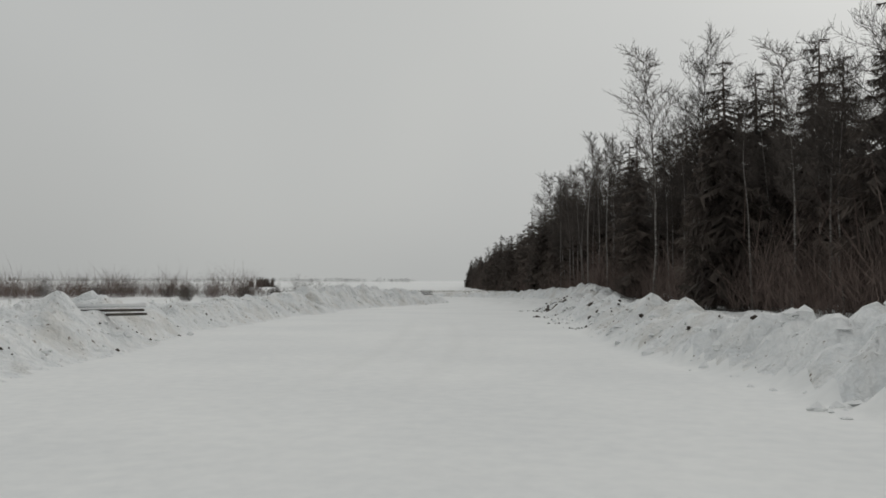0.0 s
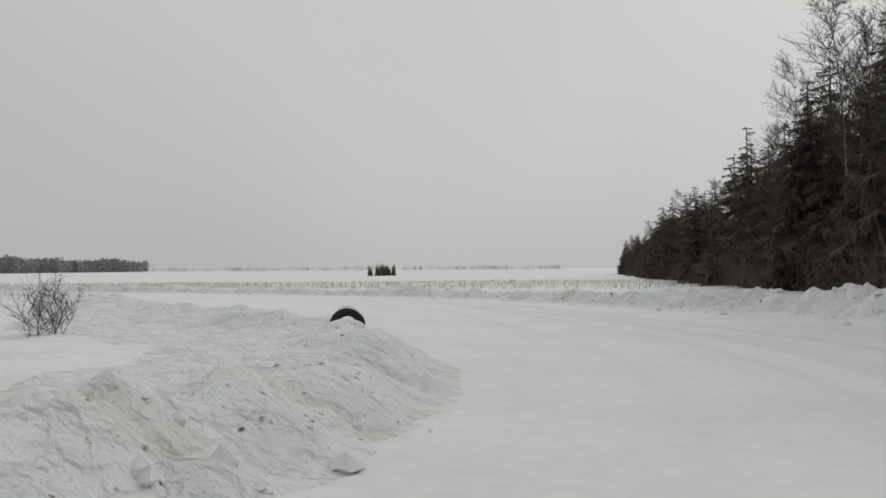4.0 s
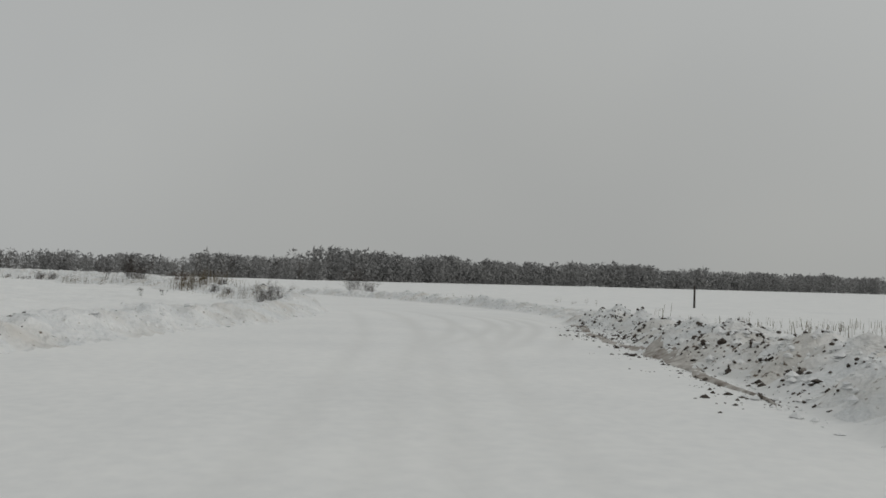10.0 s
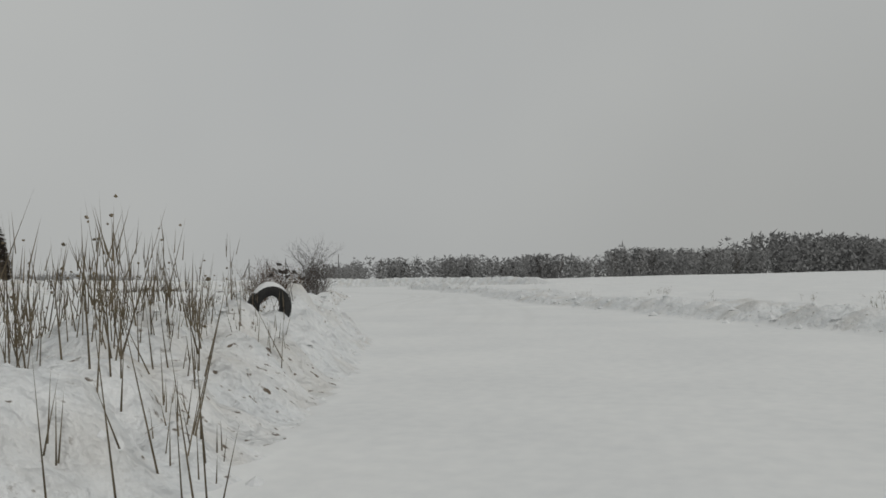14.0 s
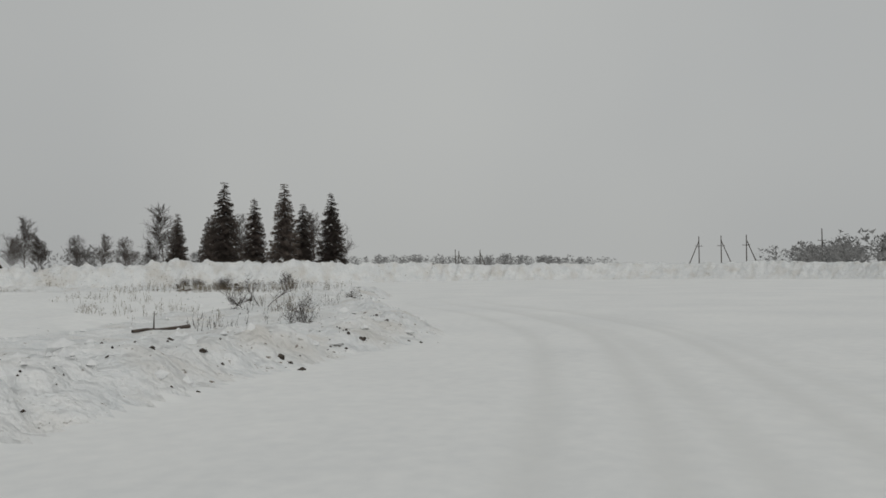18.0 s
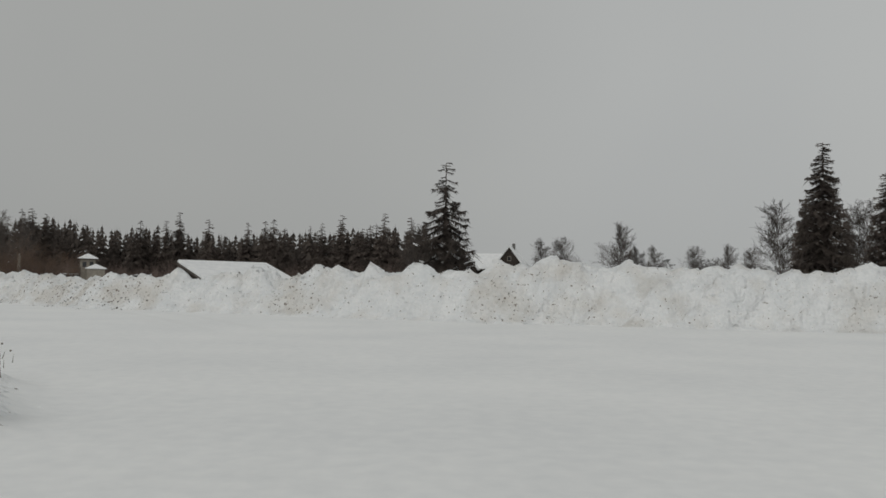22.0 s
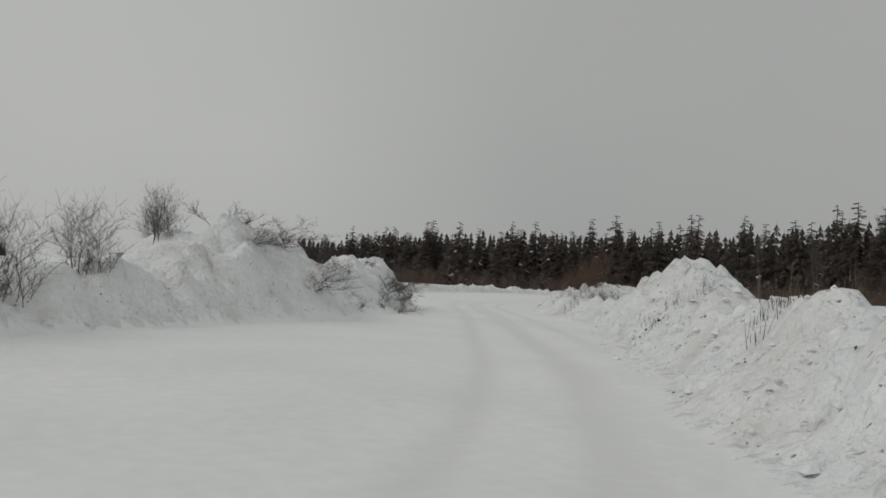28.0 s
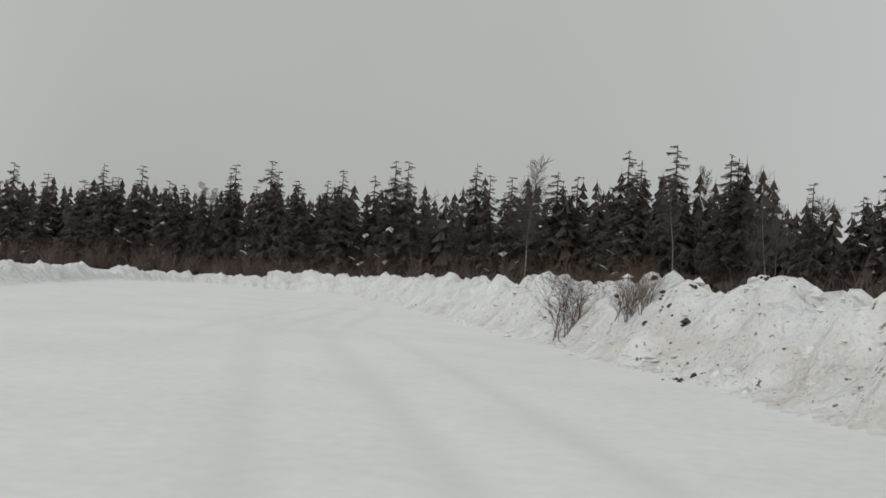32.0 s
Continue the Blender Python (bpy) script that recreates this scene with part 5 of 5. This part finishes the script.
def gable_body(length, width, eave, ridge):
    bm = bmesh.new()
    prof = [(-width / 2, 0), (width / 2, 0), (width / 2, eave), (0, ridge - 0.05), (-width / 2, eave)]
    ends = [[bm.verts.new((x, y, z)) for y, z in prof] for x in (-length / 2, length / 2)]
    for q in range(5):
        bm.faces.new((ends[0][q], ends[0][(q + 1) % 5], ends[1][(q + 1) % 5], ends[1][q]))
    bm.faces.new(ends[0]), bm.faces.new(ends[1][::-1])
    return bm


def window(parent, x, y, z, w, h, along_x=True):
    turn = Matrix() if along_x else Matrix.Rotation(radians(90), 4, "Z")
    fr = part("window", box(w + 0.16, 0.08, h + 0.16, (x, y, z), 0.01, turn), PLASTER, parent, "pale window frame")
    part("pane", box(w, 0.1, h, (x, y, z), 0.0, turn), GLASS_DARK, fr)


def cottage(x, y, turn, length, width, eave, ridge, label, mat=DARKWOOD, chimney=True, name="cottage"):
    root = thing(name, x, y, put_z(x, y) - 0.3, turn, label, "house")
    part("wall", gable_body(length, width, eave, ridge), mat, root)
    part("roof", gable_roof(length, width, eave, ridge, 0.4, 0.1), WOOD, root)
    part("roof_snow", gable_roof(length, width, eave, ridge, 0.36, 0.24, 0.105), SNOW_LUMP, root, "thick snow on the roof")
    window(root, length / 2 + 0.02, 0, eave * 0.62, 0.8, 1.0, False)
    window(root, length / 2 + 0.02, 0, (eave + ridge) / 2 - 0.1, 0.5, 0.6, False)
    for k in (-1, 1):
        window(root, k * length * 0.25, -width / 2 - 0.02, eave * 0.6, 0.8, 0.9)
        window(root, k * length * 0.25, width / 2 + 0.02, eave * 0.6, 0.8, 0.9)
    if chimney:
        stack = part("chimney", box(0.5, 0.5, 1.2, (-length * 0.1, 0.2, ridge + 0.3), 0.02), CONCRETE, root)
        part("chimney_cap", box(0.6, 0.6, 0.14, (-length * 0.1, 0.2, ridge + 0.97), 0.04), SNOW_LUMP, stack, "snow on the chimney")


cottage(-211.5, -102.0, 80, 6.4, 5.2, 4.2, 7.7, "dark wooden cottage with a snowy gable roof beyond a tall spruce")
cottage(-203.4, -102.4, 80, 6.4, 5.0, 4.2, 7.4, "dark wooden house wing with a snowy gable", chimney=False)
cottage(-207.4, -103.0, -10, 4.2, 4.4, 4.2, 6.4, "low middle part of a dark wooden house", chimney=False)
cottage(-228.2, -116.1, 60, 3.6, 3.2, 2.0, 4.2, "small dark hut with a pointed snowy roof", chimney=False, name="hut")


def shed(x, y, turn, label):
    """A long shed whose single roof slopes from the back down to the front."""
    length, depth, back, front = 6.0, 4.5, 2.2, 0.95
    root = thing("long_shed", x, y, put_z(x, y) - 0.2, turn, label, "shed")
    bm = bmesh.new()
    prof = [(-depth / 2, 0), (depth / 2, 0), (depth / 2, back), (-depth / 2, front)]
    ends = [[bm.verts.new((a, b, c)) for b, c in prof] for a in (-length / 2, length / 2)]
    for q in range(4):
        bm.faces.new((ends[0][q], ends[0][(q + 1) % 4], ends[1][(q + 1) % 4], ends[1][q]))
    bm.faces.new(ends[0]), bm.faces.new(ends[1][::-1])
    part("wall", bm, DARKWOOD, root)
    tilt = Matrix.Rotation(math.atan2(back - front, depth), 4, "X")
    part("roof", box(length + 0.7, depth * 1.16, 0.1, (0, 0, (back + front) / 2 + 0.06), 0.0, tilt), WOOD, root)
    part("roof_snow", box(length + 0.66, depth * 1.15, 0.22, (0, 0, (back + front) / 2 + 0.225), 0.07, tilt), SNOW_LUMP, root, "smooth snow on the roof")
    for k in range(14):
        part("wall_board", box(0.03, 0.2, front + (back - front) * k / 14, (-length / 2 - 0.018, -depth / 2 + 0.2 + k * 0.32, (front + (back - front) * k / 14) / 2), 0.004), DARKWOOD, root)


shed(-190.4, -10.8, 223, "long low dark shed with a snow-covered sloping roof")


def hip_roof(w, d, z, rise, over, bm=None):
    bm = bm or bmesh.new()
    base = [bm.verts.new((sx * (w / 2 + over), sy * (d / 2 + over), z)) for sx, sy in ((-1, -1), (1, -1), (1, 1), (-1, 1))]
    up = [bm.verts.new((sx * (w / 2 + over), sy * (d / 2 + over), z + 0.08)) for sx, sy in ((-1, -1), (1, -1), (1, 1), (-1, 1))]
    top = bm.verts.new((0, 0, z + rise + 0.08))
    bm.faces.new(base[::-1])
    for q in range(4):
        bm.faces.new((base[q], base[(q + 1) % 4], up[(q + 1) % 4], up[q]))
        bm.faces.new((up[q], up[(q + 1) % 4], top))
    return bm


def watch_house(x, y, turn, s):
    root = thing("watch_house", x, y, put_z(x, y) - 0.2, turn, "beige two-storey watch house with snowy hipped roofs and a side porch", "building")
    root.matrix_basis = root.matrix_basis @ Matrix.Diagonal((0.66, 0.66, 1, 1))
    part("tower_wall", box(2.4 * s, 2.4 * s, 3.1 * s, (0, 0, 1.55 * s), 0.03), PLASTER, root)
    part("tower_roof", hip_roof(2.4 * s, 2.4 * s, 3.15 * s, 0.55 * s, 0.4 * s), SNOW_LUMP, root, "snowy hipped roof")
    part("roof_eave", box(3.3 * s, 3.3 * s, 0.08, (0, 0, 3.1 * s), 0.01), DARKWOOD, root)
    for k in (-0.55, 0.55):
        window(root, k * s, -1.22 * s, 2.5 * s, 0.6 * s, 0.6 * s)
        window(root, 1.22 * s, k * s, 2.5 * s, 0.6 * s, 0.6 * s, False)
        window(root, -1.22 * s, k * s, 2.5 * s, 0.6 * s, 0.6 * s, False)
    part("annexe", box(2.8 * s, 2.6 * s, 2.0 * s, (1.2 * s, -2.2 * s, 1.0 * s), 0.03), PLASTER, root)
    roof = hip_roof(2.8 * s, 2.6 * s, 2.02 * s, 0.5 * s, 0.25 * s)
    bmesh.ops.translate(roof, verts=roof.verts, vec=(1.2 * s, -2.2 * s, 0))
    part("annexe_roof", roof, SNOW_LUMP, root, "snowy hipped roof of the annexe")
    part("porch_deck", box(1.8 * s, 2.0 * s, 0.12, (-2.0 * s, -0.6 * s, 1.5 * s), 0.01), WOOD, root)
    for k in (-1, 1):
        for j in (-1, 1):
            part("porch_post", box(0.12, 0.12, 2.2 * s, (-2.0 * s + k * 0.8 * s, -0.6 * s + j * 0.9 * s, 1.1 * s), 0.01), WOOD, root)
    part("porch_rail", box(1.8 * s, 0.06, 0.1, (-2.0 * s, -1.5 * s, 2.1 * s), 0.01), WOOD, root)


watch_house(-161.3, -49.9, 207, 1.02)


def parked_car(x, y, turn, label):
    root = thing("parked_car", x, y, put_z(x, y) + 0.02, turn, label, "car")
    prof = [(-2.1, 0.3), (-2.1, 0.8), (-1.3, 0.9), (-0.8, 1.38), (0.7, 1.4), (1.3, 0.92), (2.0, 0.8), (2.1, 0.3)]
    bm = bmesh.new()
    sides = [[bm.verts.new((a, s * (0.82 if c < 1 else 0.66), c)) for a, c in prof] for s in (-1, 1)]
    n = len(prof)
    for q in range(n):
        bm.faces.new((sides[0][q], sides[0][(q + 1) % n], sides[1][(q + 1) % n], sides[1][q]))
    bm.faces.new(sides[0]), bm.faces.new(sides[1][::-1])
    bmesh.ops.bevel(bm, geom=list(bm.edges), offset=0.06, segments=2, affect="EDGES")
    part("body", bm, CARPAINT, root, "", True)
    for s in (-1, 1):
        part("side_window", box(1.5, 0.03, 0.3, (-0.05, s * 0.76, 1.12), 0.01, Matrix.Rotation(s * 0.28, 4, "X")), GLASS_DARK, root)
        for a in (-1.3, 1.3):
            w = ring(0.31, 0.09, 18, 6, 1.0)
            wheel = part("wheel", w.mesh("wheel", RUBBER, True), None, root)
            wheel.matrix_basis = pose(a, s * 0.76, 0.31)
            hub = Soup()
            hub.tube((0, -0.06, 0), (0, 0.06, 0), 0.16, 0.16, 10)
            part("rim", hub.mesh("rim", METAL), None, wheel)
    part("roof_snow", box(1.5, 1.25, 0.12, (-0.05, 0, 1.45), 0.05), SNOW_LUMP, root, "snow on the car roof", True)
    part("bonnet_snow", box(0.7, 1.3, 0.08, (1.6, 0, 0.92), 0.03), SNOW_LUMP, root, "snow on the bonnet", True)


for x, y, a in ((-162.8, -61.5, 40), (-166.2, -62.8, 35), (-155.6, -57.2, 60)):
    parked_car(x, y, a, "dark parked car with snow on its roof")

discard(*brushwood, *snowy_spruces, *crowns, *spruces, *birches, *aspens, lone, *clump, *willow, *grey_bush, umbel)
